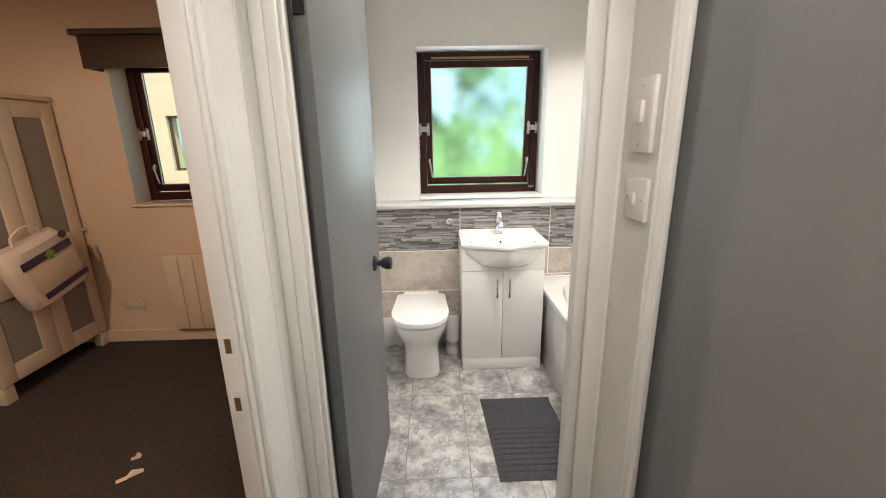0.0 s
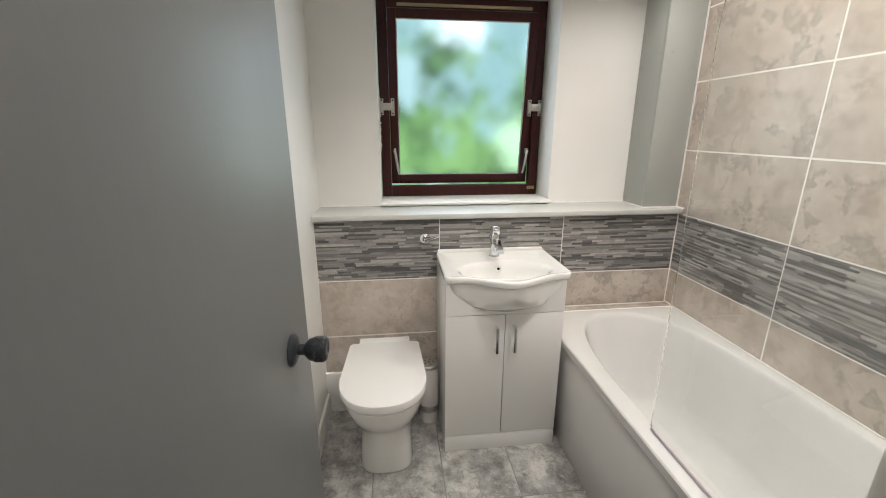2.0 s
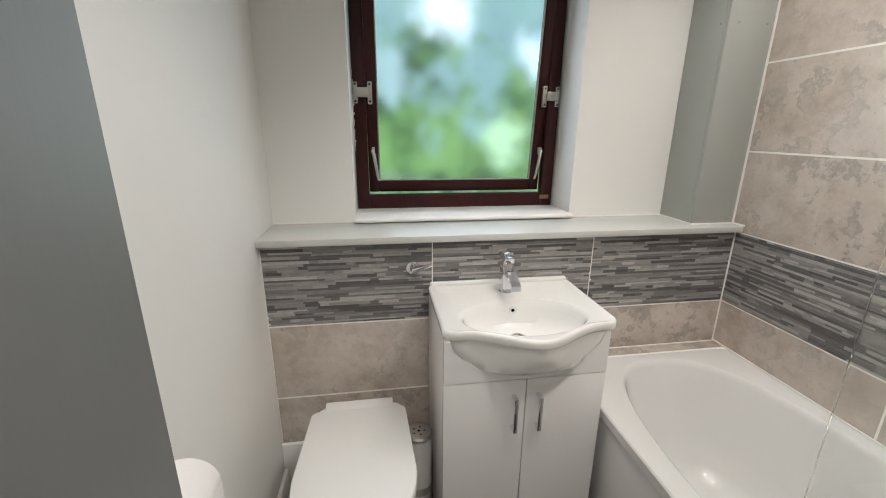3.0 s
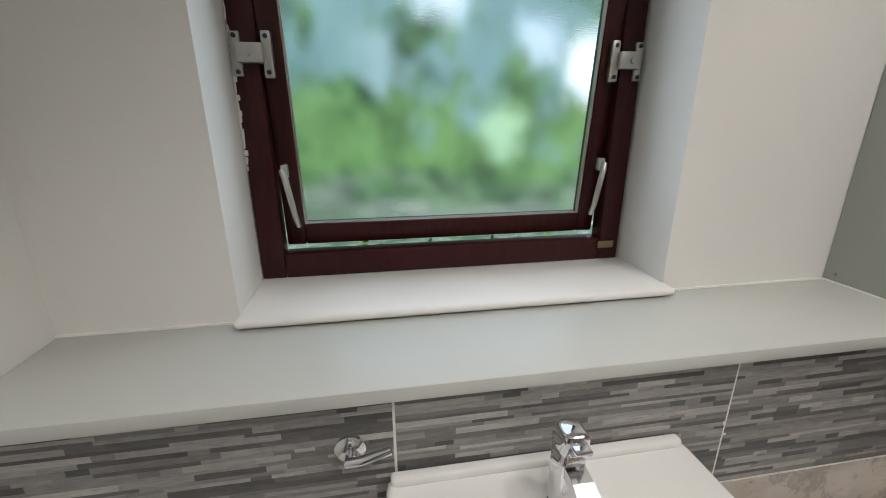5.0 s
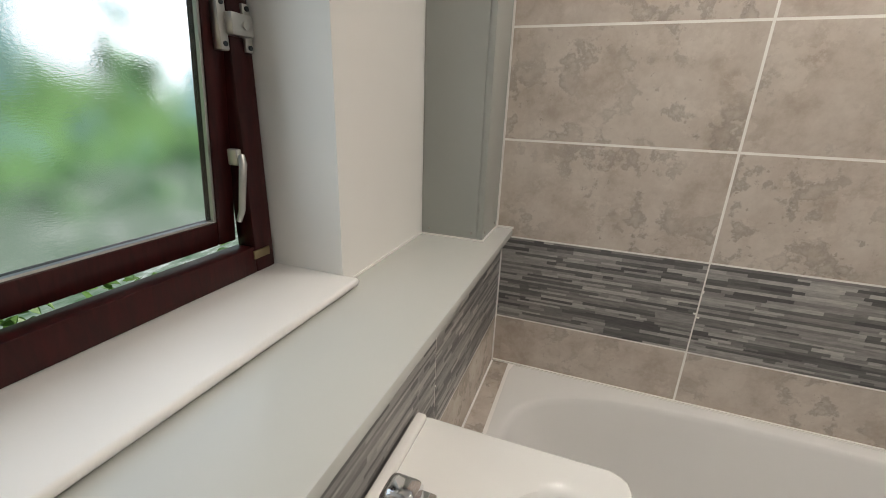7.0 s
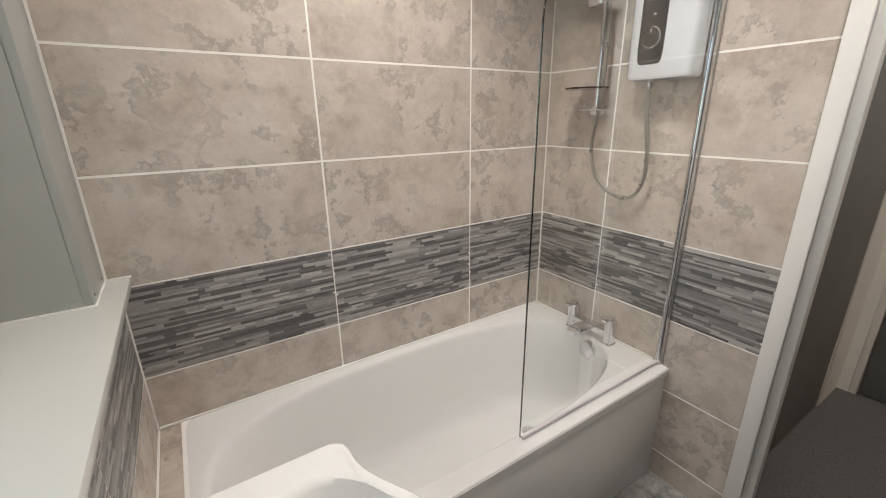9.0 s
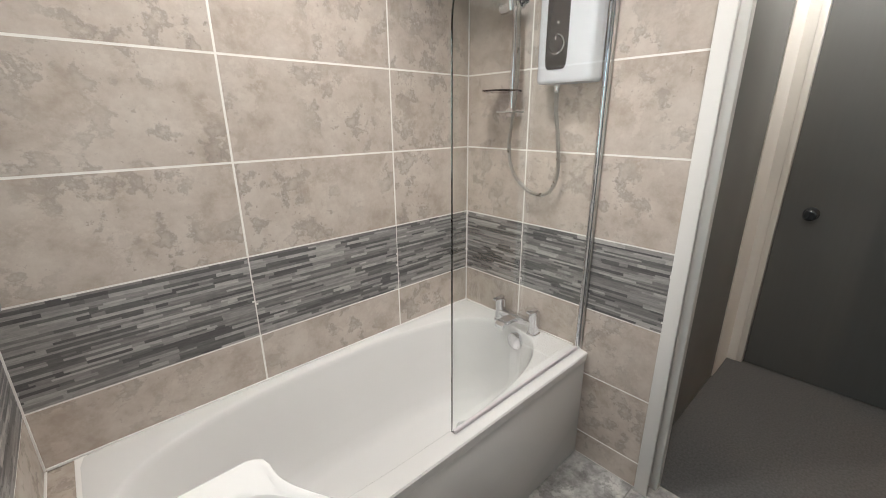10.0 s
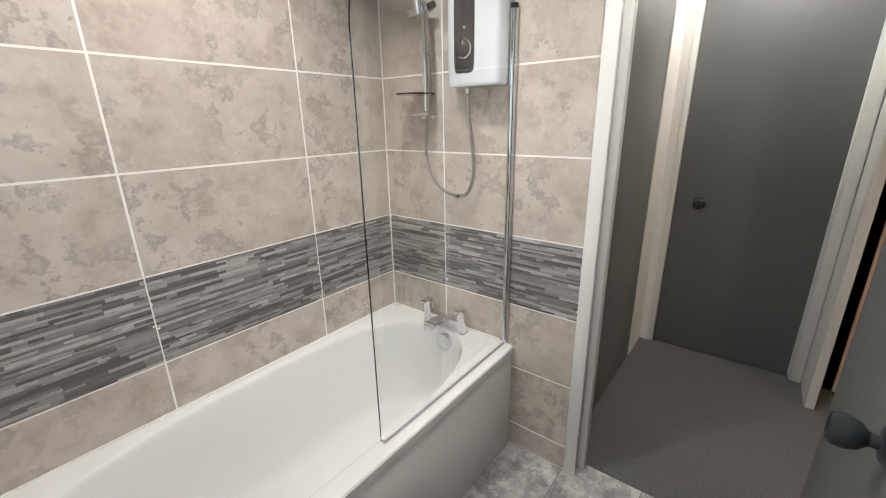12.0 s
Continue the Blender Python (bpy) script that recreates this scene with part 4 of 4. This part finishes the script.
part("arm", tube(bmesh.new(), [(0, -0.01, 0), (0.0, -0.03, 0.0), (0.02, -0.035, 0.006), (0.062, -0.036, 0.019)], [0.007, 0.009, 0.008, 0.006], 14), M_CHROME, lever)

brush = thing("toilet_brush", (0.024, 2.56, 0), "white toilet brush canister with a steel band, standing on the tiles", "toilet brush")
part("canister", lathe(bmesh.new(), [(0.044, 0.0), (0.046, 0.003), (0.046, 0.29), (0.044, 0.296)], sides=32), M_PLASTIC, brush)
part("band", lathe(bmesh.new(), [(0.0465, 0.06), (0.0472, 0.062), (0.0472, 0.09), (0.0465, 0.092)], sides=32), M_STEEL, brush)
top = part("lid", lathe(bmesh.new(), [(0.047, 0.292), (0.047, 0.304), (0.042, 0.309), (0.001, 0.31)], sides=32), M_STEEL, brush, "steel lid with holes")
for k in range(5):
    part("hole", lathe(bmesh.new(), [(0.0035, 0.3095), (0.0035, 0.3106)], (0.02 * math.cos(k * 1.25), 0.02 * math.sin(k * 1.25), 0), sides=10), M_RUBBER_SHADE, top)
part("handle_socket", lathe(bmesh.new(), [(0.005, 0.3095), (0.005, 0.3108)], sides=12), M_RUBBER_SHADE, top)

mat_thing = thing("bath_mat", (0.35, 1.73, 0), "charcoal tufted bath mat with ribbed bands, lying on the tiles", "bath mat")
rng = random.Random(5)
bm = bmesh.new()
cols, rows = 36, 120
wx, wy = 0.19, 0.285
grid = []
for j in range(rows + 1):
    v = j / rows
    for i in range(cols + 1):
        u = i / cols
        rib = -0.007 * max(0.0, math.sin(v * wy * 2 * 190)) ** 3 if 0.05 < v < 0.58 else 0.0
        rim = min(1.0, 8 * min(u, 1 - u, v, 1 - v) + 0.15)
        grid.append(bm.verts.new(((u - 0.5) * 2 * wx + 0.025 * (0.5 - v), (v - 0.5) * 2 * wy, 0.001 + rim * (0.014 + rib + 0.0015 * rng.random()))))
for j in range(rows):
    for i in range(cols):
        k = j * (cols + 1) + i
        bm.faces.new((grid[k], grid[k + 1], grid[k + cols + 2], grid[k + cols + 1]))
part("mat_top", bm, M_MAT, mat_thing)
part("backing", box(bmesh.new(), (-wx + 0.01, -wy + 0.004, 0.0), (wx - 0.01, wy - 0.004, 0.004)), M_RUBBER_SHADE, mat_thing)

roll = thing("toilet_roll_holder", (XL + 0.001, 1.91, 0.765), "white toilet roll on a wall holder beside the toilet", "toilet roll")
part("bracket", box(bmesh.new(), (0.0, -0.075, -0.015), (0.008, -0.06, 0.03), 0.002), M_CHROME, roll)
part("rod", tube(bmesh.new(), [(0.004, -0.068, 0), (0.053, -0.068, 0), (0.058, -0.06, 0), (0.058, 0.06, 0)], 0.005, 10), M_CHROME, roll)
part("paper_roll", lathe(bmesh.new(), [(0.02, -0.052), (0.049, -0.052), (0.051, -0.05), (0.051, 0.05), (0.049, 0.052), (0.02, 0.052)], (0.058, 0, 0), "y", 40), M_PAPER, roll, "white paper roll")
part("paper_tail", box(bmesh.new(), (0.1075, -0.05, -0.09), (0.1088, 0.05, 0.0), 0.0004), M_PAPER, roll)

for a, b, c in ((1.125, 2.716, 1.02), (1.14, 2.716, 1.7), (1.245, 2.716, 1.02), (1.25, 2.716, 1.7)):
    sc = thing("screw_head", (a, b, c), "small steel screw head in the boxing panel", "screw", "boxing screws")
    part("head", lathe(bmesh.new(), [(0.004, 0.001), (0.004, -0.001), (0.002, -0.0018)], axis="y", sides=12), M_HOSE, sc)
for b, c in ((2.75, 1.02), (2.88, 1.02), (2.75, 1.7)):
    sc = thing("screw_head", (1.099, b, c), "small steel screw head in the boxing panel", "screw", "boxing screws")
    part("head", lathe(bmesh.new(), [(0.004, 0.001), (0.004, -0.001), (0.002, -0.0018)], axis="x", sides=12), M_HOSE, sc)

rad = thing("towel_radiator", (XL + 0.001, 1.32, 0.18), "glossy black ladder towel radiator on the wall behind the door", "towel radiator")
for y in (-0.19, 0.19):
    part("upright", tube(bmesh.new(), [(0.022, y, 0), (0.022, y, 0.62)], 0.012, 14), M_BLACK, rad)
    part("wall_stud", tube(bmesh.new(), [(0.0, y, 0.08), (0.022, y, 0.08)], 0.008, 10), M_STEEL, rad)
for k in range(14):
    part("rung", tube(bmesh.new(), [(0.024, -0.2, 0.03 + 0.042 * k), (0.024, 0.2, 0.03 + 0.042 * k)], 0.0095, 12), M_BLACK, rad)


# ---- hall switches and strike plates ----
def switch(y, z, high, label, big):
    s = thing("light_switch", (HR - 0.0005, y, z), label, "switch")
    part("plate", box(bmesh.new(), (-0.011, -0.044, -high / 2), (0.0, 0.044, high / 2), 0.004), M_PLASTIC, s)
    if big:
        part("rocker", box(bmesh.new(), (-0.02, -0.012, -0.014), (-0.010, 0.012, 0.03), 0.003), M_PLASTIC, s)
        spots = ((0, 0.058), (0, -0.058))
    else:
        part("rocker", box(bmesh.new(), (-0.018, -0.007, -0.013), (-0.010, 0.007, 0.013), 0.003), M_PLASTIC, s)
        spots = ((-0.03, 0), (0.03, 0))
    for yy, zz in spots:
        part("screw", lathe(bmesh.new(), [(0.0035, -0.0118), (0.003, -0.0124), (0.001, -0.0124)], (0, yy, zz), "x", 12), M_STEEL, s)


switch(0.904, 1.449, 0.147, "tall white plastic isolator switch on the hall wall", True)
switch(0.897, 1.281, 0.088, "square white plastic light switch on the hall wall", False)
for z in (1.03, 0.9):
    sp = thing("strike_plate", (-0.487, 0.7695, z), "worn brass strike plate in the bedroom door lining", "strike plate", "strike plates")
    part("plate", boxes(((-0.013, -0.0015, -0.03), (0.013, 0, -0.016)), ((-0.013, -0.0015, 0.016), (0.013, 0, 0.03)), ((-0.013, -0.0015, -0.016), (-0.007, 0, 0.016)), ((0.006, -0.0015, -0.016), (0.013, 0, 0.016))), M_PLASTIC, sp)
    part("recess", box(bmesh.new(), (-0.007, -0.0008, -0.016), (0.006, 0, 0.016)), M_BRASS, sp)
sp = thing("strike_plate", (JR - 0.0005, 1.065, 0.925), "steel strike plate in the bathroom door frame", "strike plate", "strike plates")
part("plate", boxes(((-0.0012, -0.014, -0.035), (0.0, 0.014, -0.014)), ((-0.0012, -0.014, 0.014), (0.0, 0.014, 0.035)), ((-0.0012, -0.014, -0.014), (0.0, -0.008, 0.014)), ((-0.0012, 0.008, -0.014), (0.0, 0.014, 0.014))), M_STEEL, sp)

# ---- bedroom things ----
ward = thing("wardrobe", (-2.78, 2.47, 0), "cream painted wardrobe with taupe inset panels, standing on the carpet", "wardrobe")
part("body", box(bmesh.new(), (-0.26, -0.375, 0.1), (0.258, 0.375, 1.68), 0.004), M_CREAM, ward)
part("top", box(bmesh.new(), (-0.27, -0.385, 1.681), (0.29, 0.385, 1.71), 0.006), M_CREAM, ward)
for x in (-0.24, 0.24):
    for y in (-0.345, 0.345):
        part("leg", box(bmesh.new(), (x - 0.03, y - 0.03, 0.0), (x + 0.03, y + 0.03, 0.1), 0.003), M_CREAM, ward)
for s in (-1, 1):
    dr = part("wardrobe_door", boxes(((0.259, s * 0.003, 0.11), (0.28, s * 0.1, 1.67)), ((0.259, s * 0.29, 0.11), (0.28, s * 0.372, 1.67)), ((0.259, s * 0.1, 0.11), (0.28, s * 0.29, 0.21)), ((0.259, s * 0.1, 0.58), (0.28, s * 0.29, 0.86)), ((0.259, s * 0.1, 1.58), (0.28, s * 0.29, 1.67)), bevel=0.002), M_CREAM, ward)
    for z0, z1 in ((0.21, 0.58), (0.86, 1.58)):
        part("inset_panel", box(bmesh.new(), (0.259, s * 0.102, z0 + 0.001), (0.27, s * 0.288, z1 - 0.001)), M_PANEL, dr, "taupe fabric panel")
    part("handle", lathe(bmesh.new(), [(0.006, 0.28), (0.006, 0.295), (0.013, 0.302), (0.013, 0.31), (0.004, 0.314)], (0, s * 0.345, 0.86), "x", 16), M_CREAM, dr)
pack = thing("bedding_pack", (-2.42, 2.5, 0.5), "plastic pack of white bedding with purple bands, hung on wardrobe", "bedding pack")
bm = bmesh.new()
loft(bm, [[Vector((p.x + 0.004 * math.sin(9 * p.y + 40 * z), p.y + 0.08 * (0.2 - z), z)) for p in oval(0, 0, 0, 0.075 * k, 0.2 * k2, 3.2, 40)] for z, k, k2 in ((0.0, 0.5, 0.9), (0.02, 0.85, 0.97), (0.1, 1.0, 1.0), (0.25, 1.0, 1.0), (0.36, 0.85, 0.97), (0.39, 0.45, 0.9))])
part("bag", bm, M_PLASTICBAG, pack)
part("band", box(bmesh.new(), (0.072, -0.17, 0.27), (0.08, 0.17, 0.315), 0.003), M_PURPLEBAND, pack, "dark purple band")
part("band", box(bmesh.new(), (0.074, -0.13, 0.06), (0.082, 0.19, 0.095), 0.003), M_PURPLEBAND, pack, "dark purple band")
part("badge", lathe(bmesh.new(), [(0.034, 0.08), (0.034, 0.084), (0.03, 0.085)], (0, 0.01, 0.29), "x", 4), M_LEAF, pack, "green diamond badge")
part("round_label", lathe(bmesh.new(), [(0.024, 0.066), (0.024, 0.073), (0.02, 0.074)], (0, 0.15, 0.35), "x", 20), M_PURPLEBAND, pack, "dark purple round label")
part("sheet", box(bmesh.new(), (0.07, -0.15, 0.11), (0.0765, 0.17, 0.255), 0.002), M_CREAM, pack, "pale printed sheet")
part("carry_strap", tube(bmesh.new(), smooth_line([(0.0, -0.09, 0.38), (0.01, -0.08, 0.44), (0.012, 0.0, 0.465), (0.01, 0.08, 0.44), (0.0, 0.09, 0.38)], 5), 0.007, 8), M_PLASTICBAG, pack)
pack.matrix_basis = pose(-2.42, 2.46, 0.52, 14, 0, 0)

pel = thing("pelmet", (-1.69, BW - 0.001, 1.855), "dark brown wooden window pelmet over the bedroom window", "pelmet")
part("front_board", box(bmesh.new(), (-0.46, -0.14, 0.0), (0.46, -0.12, 0.178), 0.003), M_BROWN, pel)
part("top_board", box(bmesh.new(), (-0.487, -0.165, 0.179), (0.487, 0.0, 0.21), 0.005), M_BROWN, pel)
for s in (-1, 1):
    part("side_board", box(bmesh.new(), (s * 0.46, -0.119, 0.0), (s * 0.442, 0.0, 0.178), 0.002), M_BROWN, pel)
heater = thing("panel_heater", (-1.55, BW - 0.002, 0.11), "cream ribbed electric panel heater on the bedroom wall", "radiator")
part("casing", box(bmesh.new(), (-0.42, -0.07, 0.0), (0.42, -0.015, 0.56), 0.008), M_CREAM, heater)
for k in range(8):
    part("rib", box(bmesh.new(), (-0.41 + 0.103 * k, -0.078, 0.01), (-0.315 + 0.103 * k, -0.0705, 0.55), 0.003), M_CREAM, heater)
part("bracket", box(bmesh.new(), (-0.3, -0.014, 0.1), (0.3, 0.0, 0.4)), M_STEEL, heater)
sock = thing("wall_socket", (-2.275, BW - 0.0005, 0.295), "cream double power socket on the bedroom wall", "socket")
part("plate", box(bmesh.new(), (-0.073, -0.012, -0.043), (0.073, 0, 0.043), 0.004), M_CREAM, sock)
for s in (-1, 1):
    part("rocker", box(bmesh.new(), (s * 0.02 - 0.006, -0.016, 0.015), (s * 0.02 + 0.006, -0.012, 0.033), 0.002), M_CREAM, sock)
    for dx, dz in ((0, 0.005), (-0.011, -0.015), (0.011, -0.015)):
        part("pin_hole", box(bmesh.new(), (s * 0.045 + dx - 0.003, -0.0126, dz - 0.003), (s * 0.045 + dx + 0.003, -0.0119, dz + 0.003)), M_RUBBER_SHADE, sock)
# unseen lamp added as warm fill; its cone keeps the upper walls dim
bed_fill = thing("bedroom_fill_lamp", (-1.9, 1.0, CEIL), "unseen white ceiling lamp added to light the bedroom", "ceiling lamp")
part("rose", lathe(bmesh.new(), [(0.05, 0.0), (0.05, -0.015), (0.01, -0.03)]), M_PLASTIC, bed_fill)
part("cord", tube(bmesh.new(), [(0, 0, -0.02), (0, 0, -0.46)], 0.003, 8), M_PLASTIC, bed_fill)
part("shade", lathe(bmesh.new(), [(0.05, -0.4), (0.17, -0.575), (0.168, -0.575), (0.047, -0.4)], sides=32), M_CREAM, bed_fill, "cream conical shade added to keep light off the upper wall")
part("bulb", lathe(bmesh.new(), [(0.012, -0.46), (0.016, -0.49), (0.03, -0.52), (0.03, -0.54), (0.001, -0.562)]), M_LAMP, bed_fill)
bulb = bpy.data.lights.new("bedroom_fill_light", "POINT")
bulb.energy, bulb.color, bulb.shadow_soft_size = BED_POWER, (1.0, 0.75, 0.52), 0.03
new("bedroom_fill_light", bulb).matrix_basis = pose(-1.9, 1.0, CEIL - 0.6)
for n, (x, y, a, l) in enumerate(((-1.45, 1.55, 40, 0.05), (-1.5, 1.66, 20, 0.02))):
    sc = thing("plastic_scrap", (x, y, 0.0), "shiny scrap of clear plastic film on the carpet", "scrap", turn=a)
    bm = bmesh.new()
    loft(bm, [[Vector((u * l, 0.014 * math.sin(3 * u) + s * 0.012, 0.002 + 0.008 * (1 + math.sin(7 * u + s)) * (1 - u * u)))for u in (-1, -0.6, -0.2, 0.2, 0.6, 1)] for s in (-1, 0, 1)], False, False)
    part("film", bm, M_PLASTICBAG, sc)

# ragged white paint along the window frame's edge
rng = random.Random(3)
bm = bmesh.new()
for k in range(30):
    z = 1.26 + 0.0105 * k + rng.uniform(-0.003, 0.003)
    box(bm, (WX0 + 0.001, WF - 0.0015, z), (WX0 + 0.004 + rng.random() ** 2 * 0.005, WF + 0.001, z + rng.uniform(0.008, 0.014)), 0.0007, 1)
structure("trim_paint_edge", bm, M_WALL, "ragged white paint edge on the window frame", "paint", True)

# ---- outside the windows ----
house = thing("neighbour_house", (-6.6, 7.5, -3.0), "yellow rendered house wall with a window, beyond the bedroom", "house")
part("wall", boxes(((-4, 0, 0), (2.7, 0.3, 3.95)), ((-4, 0, 3.95), (1.95, 0.3, 4.88)), ((-4, 0, 4.88), (2.7, 0.3, 8))), M_RENDER, house)
part("window_frame", boxes(((1.952, 0.06, 3.952), (1.99, 0.1, 4.878)), ((1.99, 0.06, 3.952), (2.7, 0.1, 3.99)), ((1.99, 0.06, 4.84), (2.7, 0.1, 4.878))), M_BROWN, house)
ground = structure("ground", boxes(((-40, 3.2, -3.1), (40, 60, -3.0))), paint("grass_ground", (0.08, 0.14, 0.04), 0.9, 0.4, 5, 0.6), "grass outside the building", "ground")
rng = random.Random(11)
shrub = thing("shrub", (0.3, 4.5, -3.0), "leafy green shrub outside the window", "shrub")
part("trunk", tube(bmesh.new(), [(0, 0, 0), (0.05, 0.02, 1.5), (0.0, 0.1, 2.8), (-0.1, 0.1, 3.3)], [0.07, 0.055, 0.035, 0.012], 10), M_BROWN, shrub)
for k in range(7):
    a = k * 0.9
    part("branch", tube(bmesh.new(), [(0.02, 0.05, 1.8 + 0.2 * k), (0.4 * math.cos(a), 0.3 * math.sin(a), 2.3 + 0.18 * k), (0.9 * math.cos(a), 0.5 * math.sin(a), 2.7 + 0.14 * k)], [0.025, 0.016, 0.005], 6), M_BROWN, shrub)
bm = bmesh.new()
for k in range(1700):
    p = Vector((max(-1.9, min(1.9, rng.gauss(0, 0.8))), max(-0.8, min(0.9, rng.gauss(0.05, 0.32))), 2.5 + rng.random() ** 0.9 * 1.02))
    q = Euler((rng.uniform(-1, 1), rng.uniform(-1, 1), rng.uniform(0, 6))).to_matrix()
    l, wd = rng.uniform(0.035, 0.06), rng.uniform(0.014, 0.022)
    vs = [bm.verts.new(p + q @ Vector(c)) for c in ((-l, 0, 0), (-l * 0.3, wd, 0.006), (l * 0.4, wd * 0.8, 0.006), (l, 0, -0.006), (l * 0.4, -wd * 0.8, 0.006), (-l * 0.3, -wd, 0.006))]
    bm.faces.new(vs)
part("crown", bm, M_LEAF, shrub, smooth=False)


# ---- tiles ----
tile_meshes = {}


def tile_mesh(w, h, t, material):
    key = (round(w, 4), round(h, 4), material.name)
    if key not in tile_meshes:
        bm = bmesh.new()
        c = 0.0015
        loft(bm, [[Vector((sx * (w / 2 - i), y, sz * (h / 2 - i))) for sx, sz in ((-1, -1), (1, -1), (1, 1), (-1, 1))] for y, i in ((0.0, 0.0), (-t + c, 0.0), (-t, c))], False, True)
        tile_meshes[key] = mesh_of("tile", bm, material)
    return tile_meshes[key]


def lay(parent, me, m):
    ob = new("tile", me)
    ob.parent = parent
    ob.matrix_basis = m


def mosaic_mesh(w, h, t, seed):
    """One strip-mosaic tile: rows of slim stone slivers of many lengths on a backing."""
    rng = random.Random(seed)
    bm = bmesh.new()
    box(bm, (-w / 2, -t + 0.002, -h / 2), (w / 2, 0, h / 2))
    z = -h / 2
    while z < h / 2 - 0.004:
        hh = min(rng.choice((0.006, 0.007, 0.009, 0.011)), h / 2 - z)
        if h / 2 - z - hh < 0.006:
            hh = h / 2 - z
        x = -w / 2 - rng.random() * 0.1
        while x < w / 2:
            length = rng.choice((0.03, 0.05, 0.07, 0.1, 0.14, 0.19))
            a, b = max(x, -w / 2), min(x + length, w / 2)
            if b - a > 0.008:
                y = -t - rng.random() * 0.0005
                ring = [[bm.verts.new((px, yy, pz)) for px, pz in ((a, z), (b, z), (b, z + hh), (a, z + hh))] for yy in (-t + 0.002, y)]
                for i in range(4):
                    bm.faces.new((ring[0][i], ring[0][(i + 1) % 4], ring[1][(i + 1) % 4], ring[1][i]))
                bm.faces.new(ring[1])
            x += length
        z += hh
    return mesh_of("tile", bm, M_MOSAIC)


GAP, THICK = 0.0042, 0.008
ROW_Z = (0.0, 0.115, 0.397, 0.684, 0.971, 1.274, 1.577, 1.88, 2.183, CEIL)


def tile_field(parent, cols, place, top=CEIL, foot=0.0, seed=0, flip=1):
    """Tiles a wall. cols: joints along it; place(u, z): pose of a tile's centre, facing the room."""
    for r, (z0, z1) in enumerate(zip(ROW_Z, ROW_Z[1:])):
        if z0 >= top or z1 <= foot:
            continue
        z1 = min(z1, top)
        for c, (u0, u1) in enumerate(zip(cols, cols[1:])):
            w, h = abs(u1 - u0) - GAP, z1 - z0 - GAP
            me = mosaic_mesh(w, h, THICK, seed + c) if abs(z0 - 0.684) < 0.01 else tile_mesh(w, h, THICK, M_TILE)
            lay(parent, me, place((u0 + u1) / 2, (z0 + z1) / 2))


tile_field(low_wall, (XL, 0.09, 0.69, XR), lambda u, z: pose(u, YT + 0.008, z), 0.973, 0.205, 10)
tile_field(right_wall, (YD, 1.508, 2.104, YT + 0.02), lambda u, z: pose(XR + 0.008, u, z, 0, 0, -90), CEIL, 0.45, 20)
tile_field(door_wall, (JR + 0.036, 0.947, XR), lambda u, z: pose(u, YD - 0.008, z, 0, 0, 180), CEIL, 0.0, 30)
for x0, x1 in zip((-0.48, -0.235, 0.052, 0.345, 0.638, 0.93, 1.28), (-0.235, 0.052, 0.345, 0.638, 0.93, 1.28)):
    for y0, y1 in zip((1.001, 1.478, 2.068, 2.658), (1.478, 2.068, 2.658, 2.9)):
        lay(floor, tile_mesh(x1 - x0 - 0.003, y1 - y0 - 0.003, 0.004, M_FLOORTILE), pose((x0 + x1) / 2, (y0 + y1) / 2, -0.004, -90))
